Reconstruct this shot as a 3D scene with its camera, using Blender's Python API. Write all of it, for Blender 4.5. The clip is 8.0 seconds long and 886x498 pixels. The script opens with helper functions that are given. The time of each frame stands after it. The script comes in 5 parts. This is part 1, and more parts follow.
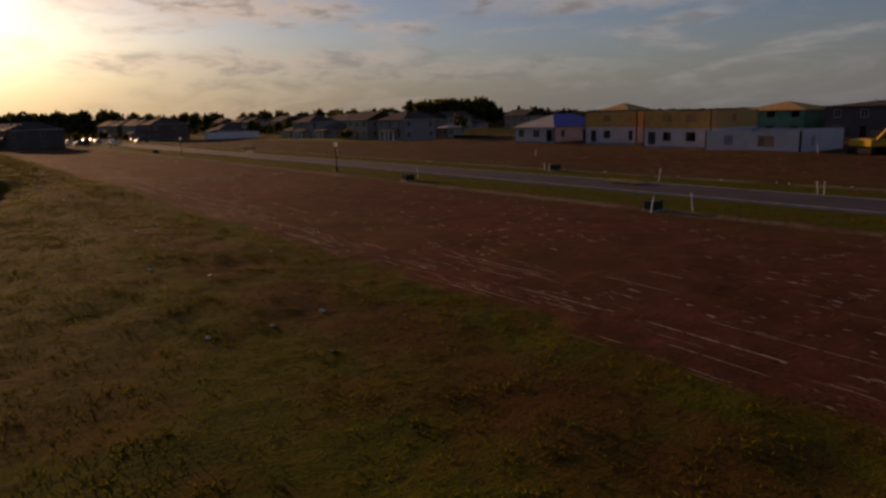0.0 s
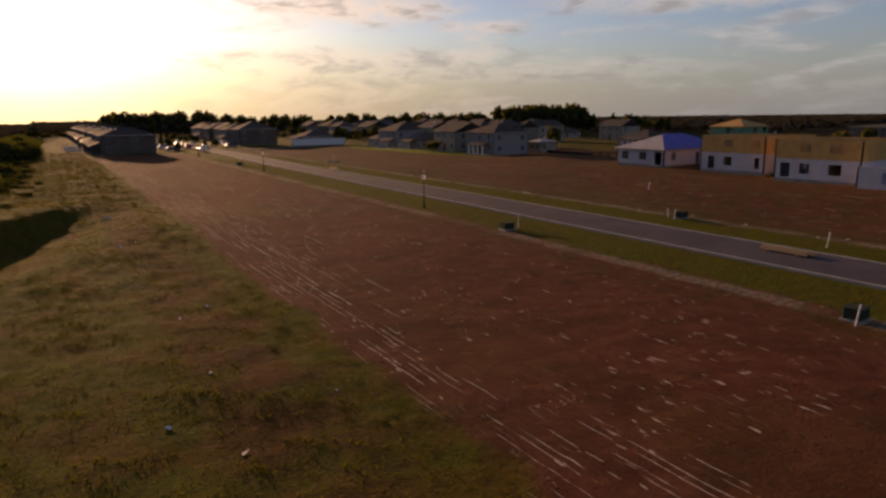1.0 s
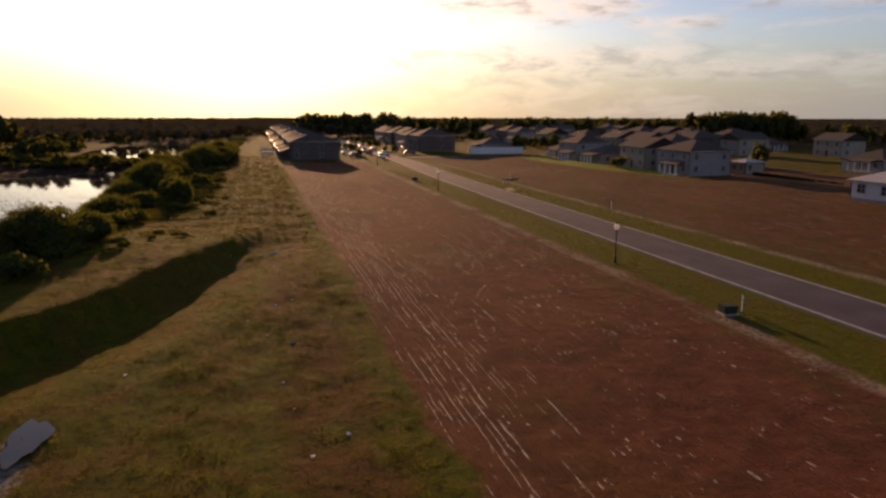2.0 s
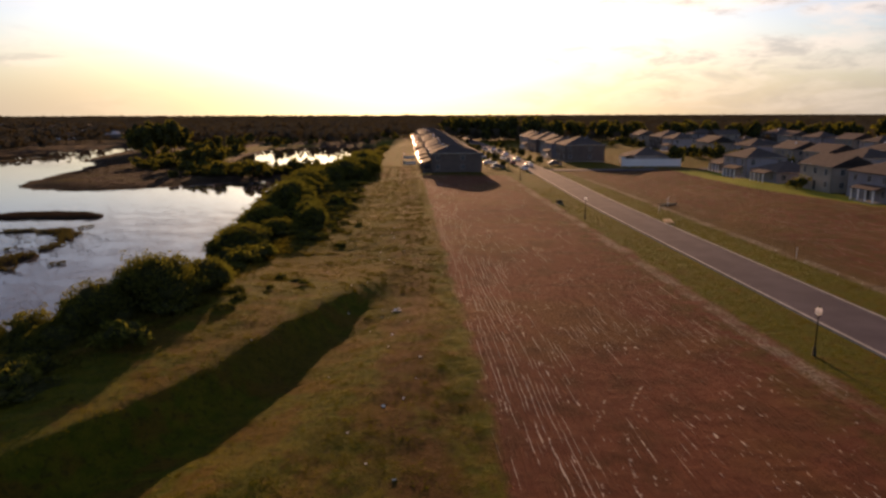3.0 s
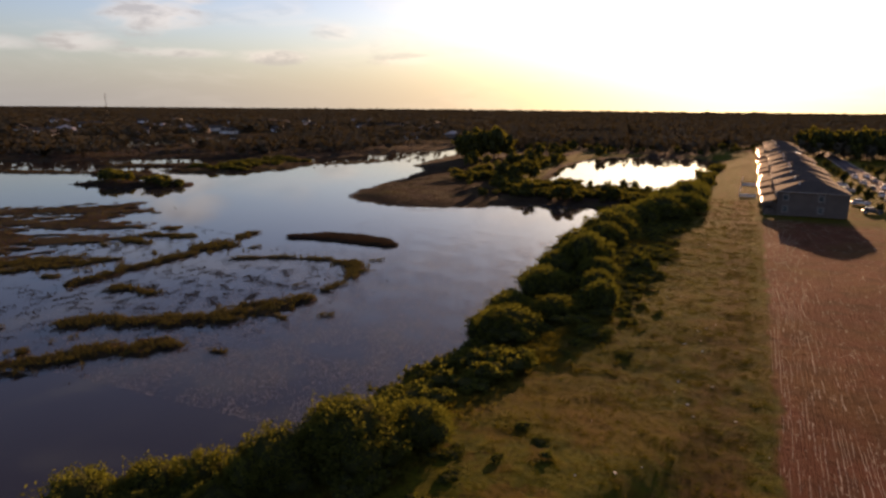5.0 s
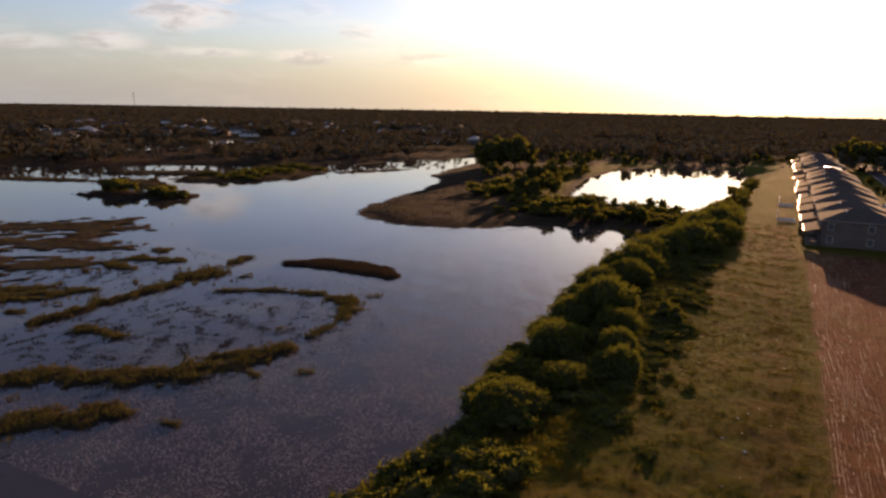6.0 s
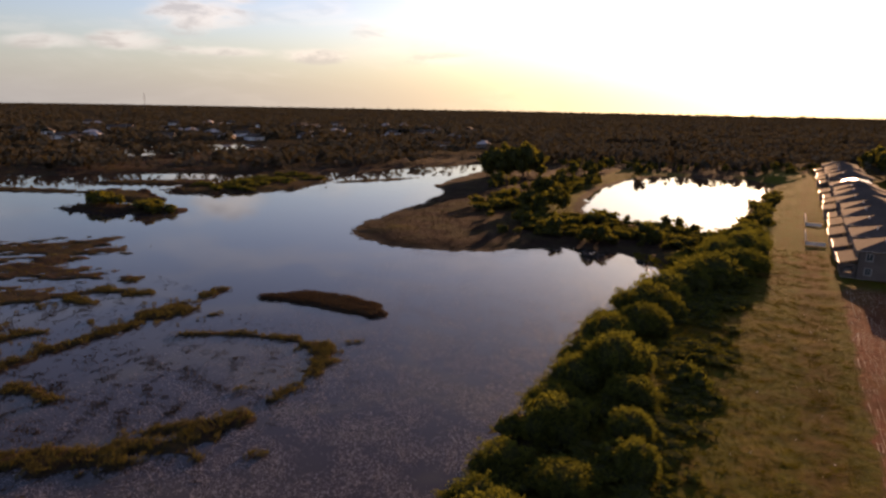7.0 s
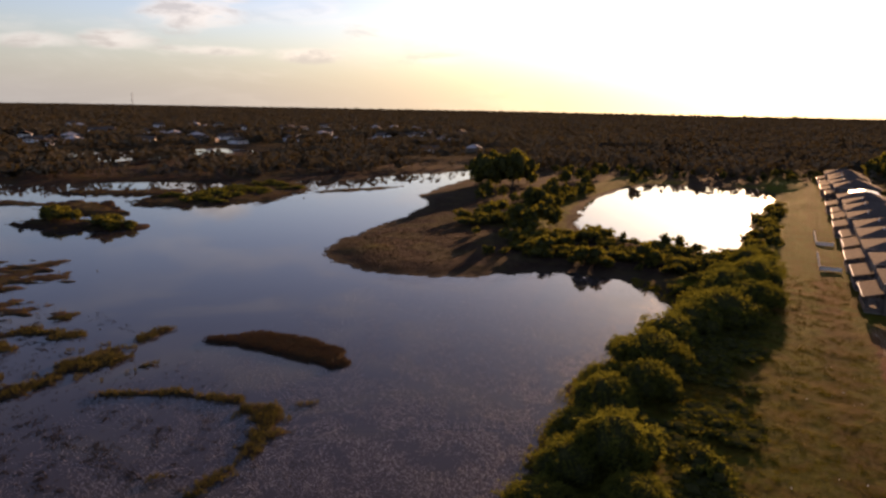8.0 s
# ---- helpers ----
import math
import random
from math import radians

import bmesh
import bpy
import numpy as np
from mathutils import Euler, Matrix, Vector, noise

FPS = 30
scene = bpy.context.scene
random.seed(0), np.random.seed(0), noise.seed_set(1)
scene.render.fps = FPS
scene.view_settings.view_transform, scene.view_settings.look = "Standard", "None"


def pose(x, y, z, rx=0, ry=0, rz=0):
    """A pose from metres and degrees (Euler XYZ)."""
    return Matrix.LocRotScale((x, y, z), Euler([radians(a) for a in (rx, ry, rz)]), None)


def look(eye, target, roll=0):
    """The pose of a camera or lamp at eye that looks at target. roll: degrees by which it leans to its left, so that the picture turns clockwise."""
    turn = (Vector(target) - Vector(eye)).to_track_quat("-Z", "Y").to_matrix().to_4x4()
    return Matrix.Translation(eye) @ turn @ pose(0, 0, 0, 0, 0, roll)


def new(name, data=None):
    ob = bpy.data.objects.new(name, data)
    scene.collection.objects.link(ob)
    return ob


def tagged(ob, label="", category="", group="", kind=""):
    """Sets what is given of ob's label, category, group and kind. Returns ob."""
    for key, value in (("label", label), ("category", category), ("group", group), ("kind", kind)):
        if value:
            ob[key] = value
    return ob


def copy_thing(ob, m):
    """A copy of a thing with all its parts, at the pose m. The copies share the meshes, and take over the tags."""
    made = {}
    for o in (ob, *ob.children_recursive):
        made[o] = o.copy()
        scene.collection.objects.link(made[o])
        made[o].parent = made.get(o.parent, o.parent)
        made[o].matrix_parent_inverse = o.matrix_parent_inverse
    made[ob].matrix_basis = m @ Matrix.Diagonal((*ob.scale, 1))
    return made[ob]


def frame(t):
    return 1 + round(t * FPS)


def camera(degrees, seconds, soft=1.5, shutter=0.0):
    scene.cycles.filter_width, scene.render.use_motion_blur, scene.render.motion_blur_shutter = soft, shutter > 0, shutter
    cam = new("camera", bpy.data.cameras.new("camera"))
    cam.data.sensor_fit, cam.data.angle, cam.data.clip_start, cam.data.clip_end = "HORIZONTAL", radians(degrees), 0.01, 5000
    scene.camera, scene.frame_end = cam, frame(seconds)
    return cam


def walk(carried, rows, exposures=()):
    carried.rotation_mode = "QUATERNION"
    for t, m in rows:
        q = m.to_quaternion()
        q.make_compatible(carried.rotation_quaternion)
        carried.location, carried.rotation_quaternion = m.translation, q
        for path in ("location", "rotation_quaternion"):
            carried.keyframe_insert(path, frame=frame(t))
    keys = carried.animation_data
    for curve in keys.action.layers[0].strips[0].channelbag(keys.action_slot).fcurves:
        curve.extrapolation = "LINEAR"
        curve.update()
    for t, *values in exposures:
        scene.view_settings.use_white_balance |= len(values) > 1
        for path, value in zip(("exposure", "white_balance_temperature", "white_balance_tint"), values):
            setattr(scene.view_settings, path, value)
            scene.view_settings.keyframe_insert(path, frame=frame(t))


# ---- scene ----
cam = camera(66.7, 8.0, soft=2.7)
# seconds, place, heading, tilt, lean
PATH = [
    (0, -40.769, -75.815, 6.747, -37.001, -11.311, -1.597),
    (0.5, -37.951, -70.39, 8.354, -35.4, -11.192, -1.099),
    (1, -35.75, -65.79, 10.107, -30.085, -11.211, -0.694),
    (1.5, -33.936, -60.696, 11.682, -20.859, -11.206, -0.092),
    (1.7, -33.347, -58.843, 12.476, -18.538, -11.238, 0.052),
    (2.8, -30.269, -47.554, 17.07, -6.072, -11.544, -0.109),
    (3, -30.022, -45.636, 17.811, -3.17, -11.599, -0.103),
    (3.5, -29.331, -40.081, 19.771, 4.979, -11.636, 0.17),
    (4, -29.209, -34.399, 21.614, 12.363, -11.788, 0.531),
    (4.5, -29.002, -28.455, 23.296, 21.523, -11.987, 0.769),
    (4.7, -29.07, -26.016, 23.958, 22.997, -12.113, 0.633),
    (5.8, -31.27, -11.851, 27.507, 25.822, -12.087, 0.815),
    (6, -31.877, -9.03, 28.26, 26.255, -12.127, 0.981),
    (6.5, -33.524, -1.686, 30.118, 26.984, -12.156, 0.985),
    (7, -35.308, 5.249, 31.551, 27.262, -12.192, 1.033),
    (7.5, -37.601, 13.661, 33.214, 27.015, -12.138, 1.087),
    (8, -39.934, 21.151, 33.998, 26.677, -12.208, 1.061),
]
walk(cam, [(t, pose(x, y, z, 90 + tilt, 0, head) @ pose(0, 0, 0, 0, 0, lean)) for t, x, y, z, head, tilt, lean in PATH],
     exposures=[(0.0, -0.88, 11300, 44), (0.5, -0.48, 11400, 43), (1.5, 0.05, 11700, 44), (3.0, 0.45, 11400, 43), (4.5, 0.5, 11400, 43), (8.0, 0.8, 12000, 45)])

# ---- sky and sun ----
SUN_HEAD, SUN_UP = 0.5, 8.6          # heading as the camera's, degrees above the horizon
sun_way = Vector((-math.sin(radians(SUN_HEAD)) * math.cos(radians(SUN_UP)), math.cos(radians(SUN_HEAD)) * math.cos(radians(SUN_UP)), math.sin(radians(SUN_UP))))


class Graph:
    """Short hand for node trees."""

    def __init__(self, tree):
        self.tree = tree
        tree.nodes.clear()

    def node(self, kind, values=(), operation="", clamp=False):
        n = self.tree.nodes.new(kind)
        if operation:
            n.operation = operation
        if clamp:
            n.use_clamp = True
        for key, value in dict(values).items():
            self.put(n.inputs[key], value)
        return n

    def put(self, socket, value):
        if isinstance(value, bpy.types.NodeSocket):
            self.tree.links.new(value, socket)
        else:
            socket.default_value = value

    def math(self, op, a, b=0.0, clamp=False):
        return self.node("ShaderNodeMath", {0: a, 1: b}, operation=op, clamp=clamp).outputs[0]

    def step(self, a, lo, hi, out_lo=0.0, out_hi=1.0):
        n = self.tree.nodes.new("ShaderNodeMapRange")
        n.interpolation_type = "SMOOTHSTEP"
        for i, v in enumerate((a, lo, hi, out_lo, out_hi)):
            self.put(n.inputs[i], v)
        return n.outputs[0]

    def mix(self, f, a, b, blend="MIX"):
        n = self.tree.nodes.new("ShaderNodeMix")
        n.data_type, n.blend_type = "RGBA", blend
        self.put(n.inputs[0], f)
        for i, v in ((6, a), (7, b)):
            self.put(n.inputs[i], v if isinstance(v, bpy.types.NodeSocket) else (*v, 1.0))
        return n.outputs[2]

    def noise(self, where, scale, detail=3.0, rough=0.55, distort=0.0):
        return self.node("ShaderNodeTexNoise", {"Vector": where, "Scale": scale, "Detail": detail, "Roughness": rough, "Distortion": distort}).outputs[0]

    def scaled(self, where, x, y, z):
        return self.node("ShaderNodeVectorMath", {0: where, 1: (x, y, z)}, operation="MULTIPLY").outputs[0]

    def split(self, where):
        return self.node("ShaderNodeSeparateXYZ", {0: where}).outputs


world = bpy.data.worlds.new("sky")
scene.world = world
world.use_nodes = True
g = Graph(world.node_tree)
way = g.node("ShaderNodeTexCoord").outputs["Generated"]
dome = g.node("ShaderNodeTexSky")
dome.sky_type, dome.sun_disc = "NISHITA", False
dome.sun_elevation, dome.sun_rotation = radians(SUN_UP), radians(-SUN_HEAD)
dome.altitude, dome.air_density, dome.dust_density, dome.ozone_density = 20.0, 1.0, 0.7, 1.5
sky = dome.outputs[0]
wx, wy, wz = g.split(way)
up = g.math("MAXIMUM", wz, 0.0)
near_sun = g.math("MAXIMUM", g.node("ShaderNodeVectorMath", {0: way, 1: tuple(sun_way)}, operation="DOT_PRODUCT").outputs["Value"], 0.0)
turn = g.math("MULTIPLY", g.math("ARCTAN2", g.math("MULTIPLY", wx, -1.0), wy), 57.296)
rise = g.math("MULTIPLY", g.math("ARCSINE", wz), 57.296)
round_the_sky = g.node("ShaderNodeCombineXYZ", {0: turn, 1: rise, 2: 0.0}).outputs[0]
billow = g.noise(g.scaled(round_the_sky, 0.26, 0.85, 1.0), 1.0, 6.0, 0.60, 0.3)
# high veils on the east side, drawn out sideways, and a few small heaps over the lake: heading, height, half width, half height, density
veil = g.step(g.noise(g.scaled(round_the_sky, 0.075, 0.36, 1.0), 1.0, 7.0, 0.6, 0.6), 0.46, 0.66)
veil = g.math("MULTIPLY", veil, g.step(turn, 4.0, -14.0, 0.25, 0.70))
CLOUDS = [(46.6, 6.3, 4.0, 1.3, 0.7), (45.2, 8.0, 2.8, 1.5, 0.7), (57.2, 3.9, 3.0, 0.6, 0.6), (51.8, 4.2, 2.7, 0.8, 0.7), (45.0, 3.7, 4.4, 0.4, 0.55),
          (38.0, 3.6, 3.2, 0.6, 0.6), (27.5, 3.5, 2.8, 0.5, 0.4), (33.0, 5.6, 2.0, 0.8, 0.35)]
CLOUDS += [(-23.0, 8.4, 9.5, 1.3, 0.85), (-33.5, 7.0, 4.0, 0.7, 0.7), (-51.0, 8.8, 13.0, 1.4, 0.8), (-22.0, 4.4, 14.0, 1.1, 0.6), (-40.0, 3.4, 16.0, 0.9, 0.45)]
heaps = None
for turn_at, rise_at, wide, tall, dense in CLOUDS:
    du = g.math("POWER", g.math("ABSOLUTE", g.math("DIVIDE", g.math("SUBTRACT", turn, turn_at), wide)), 2.0)
    dv = g.math("POWER", g.math("ABSOLUTE", g.math("DIVIDE", g.math("SUBTRACT", rise, rise_at), tall)), 2.0)
    ragged = g.math("ADD", g.math("ADD", du, dv), g.math("MULTIPLY", g.math("SUBTRACT", billow, 0.5), 3.6))
    one = g.step(ragged, 1.5, -0.1, 0.0, dense)
    heaps = one if heaps is None else g.math("MAXIMUM", heaps, one)
cover = g.math("MAXIMUM", g.math("MULTIPLY", veil, g.step(up, 0.0, 0.08, 0.35, 0.8)), heaps)
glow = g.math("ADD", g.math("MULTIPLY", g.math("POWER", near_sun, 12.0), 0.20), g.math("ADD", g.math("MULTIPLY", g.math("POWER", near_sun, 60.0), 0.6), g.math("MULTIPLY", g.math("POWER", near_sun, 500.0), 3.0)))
# a pale band of haze low over the land
haze = g.step(up, 0.0, 0.13, 0.85, 0.0)
lit = g.mix(g.math("POWER", near_sun, 6.0), (0.36, 0.565, 0.72), (0.86, 0.98, 0.96))
shade = g.mix(g.step(g.math("ADD", billow, g.math("MULTIPLY", rise, 0.006)), 0.38, 0.60), (0.25, 0.365, 0.46), lit)
base = g.scaled(g.node("ShaderNodeVectorMath", {0: sky, "Scale": 0.108}, operation="SCALE").outputs[0], 0.485, 0.885, 1.52)
# the sky deepens overhead
deep = g.step(up, 0.16, 0.42, 1.0, 0.9)
base = g.node("ShaderNodeVectorMath", {0: base, "Scale": deep}, operation="SCALE").outputs[0]
base = g.mix(haze, base, g.mix(g.math("POWER", near_sun, 5.0), (0.175, 0.285, 0.385), (0.38, 0.45, 0.40)))
clouded = g.mix(cover, base, shade)
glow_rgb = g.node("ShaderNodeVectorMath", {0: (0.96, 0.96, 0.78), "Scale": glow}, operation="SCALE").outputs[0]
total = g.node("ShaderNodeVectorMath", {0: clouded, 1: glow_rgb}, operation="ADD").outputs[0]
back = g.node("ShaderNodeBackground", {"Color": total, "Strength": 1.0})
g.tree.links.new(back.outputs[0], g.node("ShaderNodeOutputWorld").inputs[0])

sun = new("sun", bpy.data.lights.new("sun", "SUN"))
sun.data.energy, sun.data.angle, sun.data.color = 5.0, radians(0.6), (1.0, 0.81, 0.56)
sun.matrix_world = look((0, 0, 60), Vector((0, 0, 60)) - sun_way)
tagged(sun, "low warm evening sun", "sun")

# ---- materials ----
def material(name, tone, second, scale=4.0, rough=0.8, bump=0.1, metal=0.0, fine=30.0, island=0.0, random_ob=0.0, spec=0.15):
    """A weathered surface: two tones at two scales, fine relief; island, random_ob: how much single pieces differ."""
    m = bpy.data.materials.new(name)
    m.use_nodes = True
    q = Graph(m.node_tree)
    where = q.node("ShaderNodeNewGeometry")
    spot = where.outputs["Position"]
    blend = q.step(q.noise(spot, scale, 4.0), 0.35, 0.68)
    grain = q.noise(spot, fine, 3.0)
    col = q.mix(blend, tone, second)
    col = q.mix(q.math("MULTIPLY", grain, 0.35), col, tuple(c * 0.55 for c in tone))
    if island:
        col = q.mix(q.math("MULTIPLY", where.outputs["Random Per Island"], island), col, tuple(min(1, c * 1.9 + 0.01) for c in second))
    if random_ob:
        ob = q.node("ShaderNodeObjectInfo").outputs["Random"]
        col = q.mix(q.math("MULTIPLY", ob, random_ob), col, tuple(c * 0.45 for c in tone))
    b = q.node("ShaderNodeBump", {"Strength": bump, "Distance": 0.03, "Height": grain})
    p = q.node("ShaderNodeBsdfPrincipled", {"Base Color": col, "Roughness": q.math("ADD", rough, q.math("MULTIPLY", grain, 0.1)), "Metallic": metal,
                                            "Normal": b.outputs[0], "Specular IOR Level": spec})
    q.tree.links.new(p.outputs[0], q.node("ShaderNodeOutputMaterial").inputs[0])
    return m


def leaf_material(name, tone, second, lively=0.5, sap=0.5, even=0.0):
    """Leaves that let some light through; even: how far small leaves shade as one level canopy."""
    m = bpy.data.materials.new(name)
    m.use_nodes = True
    q = Graph(m.node_tree)
    where = q.node("ShaderNodeNewGeometry")
    one = where.outputs["Random Per Island"]
    col = q.mix(one, tone, second)
    col = q.mix(q.step(q.noise(where.outputs["Position"], 0.35, 2.0), 0.4, 0.65, 0.0, 0.6), col, tuple(0.5 * (a + b) * 0.7 for a, b in zip(tone, second)))
    each = q.node("ShaderNodeObjectInfo").outputs["Random"]
    col = q.mix(q.math("MULTIPLY", each, 0.4), col, tuple(0.55 * a + 0.15 * b * w for a, b, w in zip(tone, second, (1.3, 0.9, 0.8))))
    d = q.node("ShaderNodeBsdfDiffuse", {"Color": col})
    if even:
        own = q.node("ShaderNodeVectorMath", {0: where.outputs["Normal"], "Scale": 1.0 - even}, operation="SCALE").outputs[0]
        level = q.node("ShaderNodeVectorMath", {0: own, 1: (0.0, 0.0, even)}, operation="ADD").outputs[0]
        q.put(d.inputs["Normal"], q.node("ShaderNodeVectorMath", {0: level}, operation="NORMALIZE").outputs[0])
    t = q.node("ShaderNodeBsdfTranslucent", {"Color": q.mix(sap, col, (0.22, 0.21, 0.02))})
    mixed = q.node("ShaderNodeMixShader", {0: lively * 0.7, 1: d.outputs[0], 2: t.outputs[0]})
    q.tree.links.new(mixed.outputs[0], q.node("ShaderNodeOutputMaterial").inputs[0])
    return m


def ground_material():
    m = bpy.data.materials.new("ground")
    m.use_nodes = True
    q = Graph(m.node_tree)
    spot = q.node("ShaderNodeNewGeometry").outputs["Position"]
    x, y, z = q.split(spot)
    wob = q.math("MULTIPLY", q.math("SUBTRACT", q.noise(spot, 0.22, 4.0), 0.5), 3.2)
    xx = q.math("ADD", x, wob)
    n_fine, n_mid, n_big = q.noise(spot, 9.0, 4.0, 0.7), q.noise(spot, 0.8, 4.0, 0.6), q.noise(spot, 0.06, 3.0)
    # grass: olive with brown patches, tussocks, and a worn brown band along the lots
    n_patch, n_tuft = q.noise(spot, 0.30, 4.0, 0.6), q.noise(spot, 2.4, 3.0, 0.6)
    grass = q.mix(q.step(n_mid, 0.35, 0.65), (0.052, 0.064, 0.006), (0.096, 0.086, 0.009))
    grass = q.mix(q.step(n_patch, 0.46, 0.60, 0.0, 0.7), grass, (0.112, 0.054, 0.011))
    worn = q.math("MULTIPLY", q.step(q.math("ABSOLUTE", q.math("ADD", xx, 29.8)), 1.0, 3.0, 1.0, 0.0), q.step(n_patch, 0.30, 0.52))
    grass = q.mix(q.math("MULTIPLY", worn, 0.8), grass, (0.096, 0.038, 0.014))
    # further on the grass colour turns browner, with shade from the bank growth put in
    thin = q.math("MULTIPLY", q.math("MULTIPLY", q.step(q.math("ADD", y, q.math("MULTIPLY", xx, -0.6)), 22.0, 62.0, 0.0, 0.8), q.step(y, 135.0, 165.0, 1.0, 0.0)), q.step(n_mid, 0.30, 0.60, 1.0, 0.45))
    grass = q.mix(thin, grass, (0.036, 0.038, 0.009))
    grass = q.mix(q.step(n_big, 0.50, 0.64, 0.0, 0.5), grass, (0.104, 0.054, 0.013))
    verge = q.math("MULTIPLY", q.step(x, -2.4, -0.8), q.step(x, 17.0, 19.0, 1.0, 0.0))
    grass = q.mix(q.math("MULTIPLY", verge, q.step(n_mid, 0.38, 0.64, 0.9, 0.15)), grass, (0.080, 0.086, 0.011))
    grass = q.mix(q.step(n_tuft, 0.52, 0.70, 0.0, 0.7), grass, (0.034, 0.028, 0.008))
    grass = q.mix(q.step(n_fine, 0.48, 0.72, 0.0, 0.65), grass, (0.028, 0.024, 0.007))
    # bare red-brown lots, with pale broken tyre lines along the rows
    soil = q.mix(q.step(n_mid, 0.3, 0.7), (0.122, 0.036, 0.021), (0.156, 0.055, 0.032))
    soil = q.mix(q.step(n_fine, 0.5, 0.7, 0.0, 0.6), soil, (0.056, 0.021, 0.011))
    soil = q.mix(q.step(n_big, 0.46, 0.64, 0.0, 0.6), soil, (0.115, 0.058, 0.020))
    soil = q.mix(q.step(n_patch, 0.46, 0.64, 0.0, 0.6), soil, (0.072, 0.030, 0.015))
    rows2 = q.noise(q.scaled(spot, 5.5, 0.16, 1.0), 1.0, 2.0, 0.6)
    row = q.math("ADD", q.math("MULTIPLY", x, 3.1), q.math("MULTIPLY", q.noise(q.scaled(spot, 0.10, 0.016, 1.0), 1.0, 1.0), 6.0))
    row = q.math("ADD", row, q.math("MULTIPLY", q.noise(q.scaled(spot, 1.1, 0.006, 1.0), 1.0, 2.0), 2.4))
    row = q.math("ADD", row, q.math("MULTIPLY", q.noise(q.scaled(spot, 0.6, 0.35, 1.0), 1.0, 3.0, 0.6), 0.7))
    lane = q.math("FLOOR", row)
    across = q.math("ABSOLUTE", q.math("SUBTRACT", q.math("SUBTRACT", row, lane), 0.5))
    along = q.node("ShaderNodeCombineXYZ", {0: q.math("MULTIPLY", lane, 3.71), 1: q.math("MULTIPLY", y, 0.19), 2: 0.0}).outputs[0]
    dashes = q.node("ShaderNodeCombineXYZ", {0: q.math("MULTIPLY", lane, 7.3), 1: q.math("MULTIPLY", y, 1.7), 2: q.math("MULTIPLY", x, 2.0)}).outputs[0]
    rim = q.step(q.math("ABSOLUTE", q.math("ADD", xx, 22.6)), 1.2, 5.0, 0.17, 0.0)
    crowd = q.math("ADD", q.step(y, -36.0, -6.0, -0.10, 0.0), rim)
    crowd = q.math("ADD", q.math("MULTIPLY", q.step(q.noise(q.scaled(spot, 0.16, 0.045, 1.0), 1.0, 4.0, 0.65), 0.40, 0.70), 0.23), crowd)
    line = q.math("MULTIPLY", q.step(across, 0.085, 0.02), q.step(q.math("ADD", q.noise(along, 1.0, 1.0), crowd), 0.685, 0.745))
    line = q.math("MULTIPLY", line, q.step(q.noise(dashes, 1.0, 3.0, 0.75), 0.36, 0.52))
    straw = q.math("MULTIPLY", q.step(q.noise(q.scaled(spot, 5.0, 0.9, 1.0), 1.0, 3.0, 0.6), 0.635, 0.69), q.step(q.noise(q.scaled(spot, 0.35, 0.13, 1.0), 1.0, 3.0), 0.43, 0.56))
    line = q.math("MAXIMUM", line, straw)
    # two curved tracks where a vehicle turned
    ring = q.math("SQRT", q.math("ADD", q.math("POWER", q.math("ABSOLUTE", q.math("ADD", x, ARC_X)), 2.0), q.math("POWER", q.math("ABSOLUTE", q.math("SUBTRACT", y, ARC_Y)), 2.0)))
    bend = q.math("MINIMUM", q.math("ABSOLUTE", q.math("SUBTRACT", ring, ARC_R)), q.math("ABSOLUTE", q.math("SUBTRACT", ring, ARC_R - 1.7)))
    bend = q.math("MULTIPLY", q.step(bend, 0.12, 0.03), q.step(q.noise(spot, 0.9, 4.0, 0.75), 0.53, 0.60, 0.0, 0.6))
    bend = q.math("MULTIPLY", bend, q.math("MULTIPLY", q.step(x, ARC_SIDE, ARC_SIDE - 1.0), q.step(y, -20.0, -18.0)))
    soil = q.mix(q.math("MULTIPLY", q.math("MAXIMUM", line, bend), 0.9), soil, (0.58, 0.49, 0.40))
    # weeds creep in from the verge
    creep = q.math("MULTIPLY", q.step(xx, -8.0, -3.0), q.step(q.noise(spot, 0.5, 4.0, 0.65), 0.40, 0.60))
    creep = q.math("MAXIMUM", creep, q.math("MULTIPLY", q.step(xx, 26.0, 19.0), q.step(xx, 15.0, 17.0)))
    soil = q.mix(q.math("MULTIPLY", creep, 0.6), soil, (0.070, 0.054, 0.014))
    # which is where
    field_a = q.math("MULTIPLY", q.step(xx, -25.7, -24.7), q.step(xx, -1.8, -0.6, 1.0, 0.0))
    field_a = q.math("MULTIPLY", field_a, q.step(y, 138.0, 148.0, 1.0, 0.0))
    field_b = q.math("MULTIPLY", q.step(xx, 16.5, 18.5), q.step(xx, 96.0, 104.0, 1.0, 0.0))
    field_b = q.math("MULTIPLY", field_b, q.step(y, 150.0, 166.0, 1.0, 0.0))
    both = q.math("MAXIMUM", field_a, field_b)
    col = q.mix(both, grass, soil)
    lawn = q.math("MULTIPLY", q.math("MULTIPLY", q.step(q.math("SUBTRACT", xx, q.math("MULTIPLY", q.math("MAXIMUM", q.math("SUBTRACT", 108.0, y), 0.0), 0.26)), 49.0, 50.5), q.step(xx, 62.0, 64.0, 1.0, 0.0)), q.math("MULTIPLY", q.step(y, 72.0, 80.0), q.step(y, 146.0, 156.0, 1.0, 0.0)))
    col = q.mix(lawn, col, (0.190, 0.210, 0.030))
    sway = q.math("ADD", x, q.math("MULTIPLY", wob, 0.35))
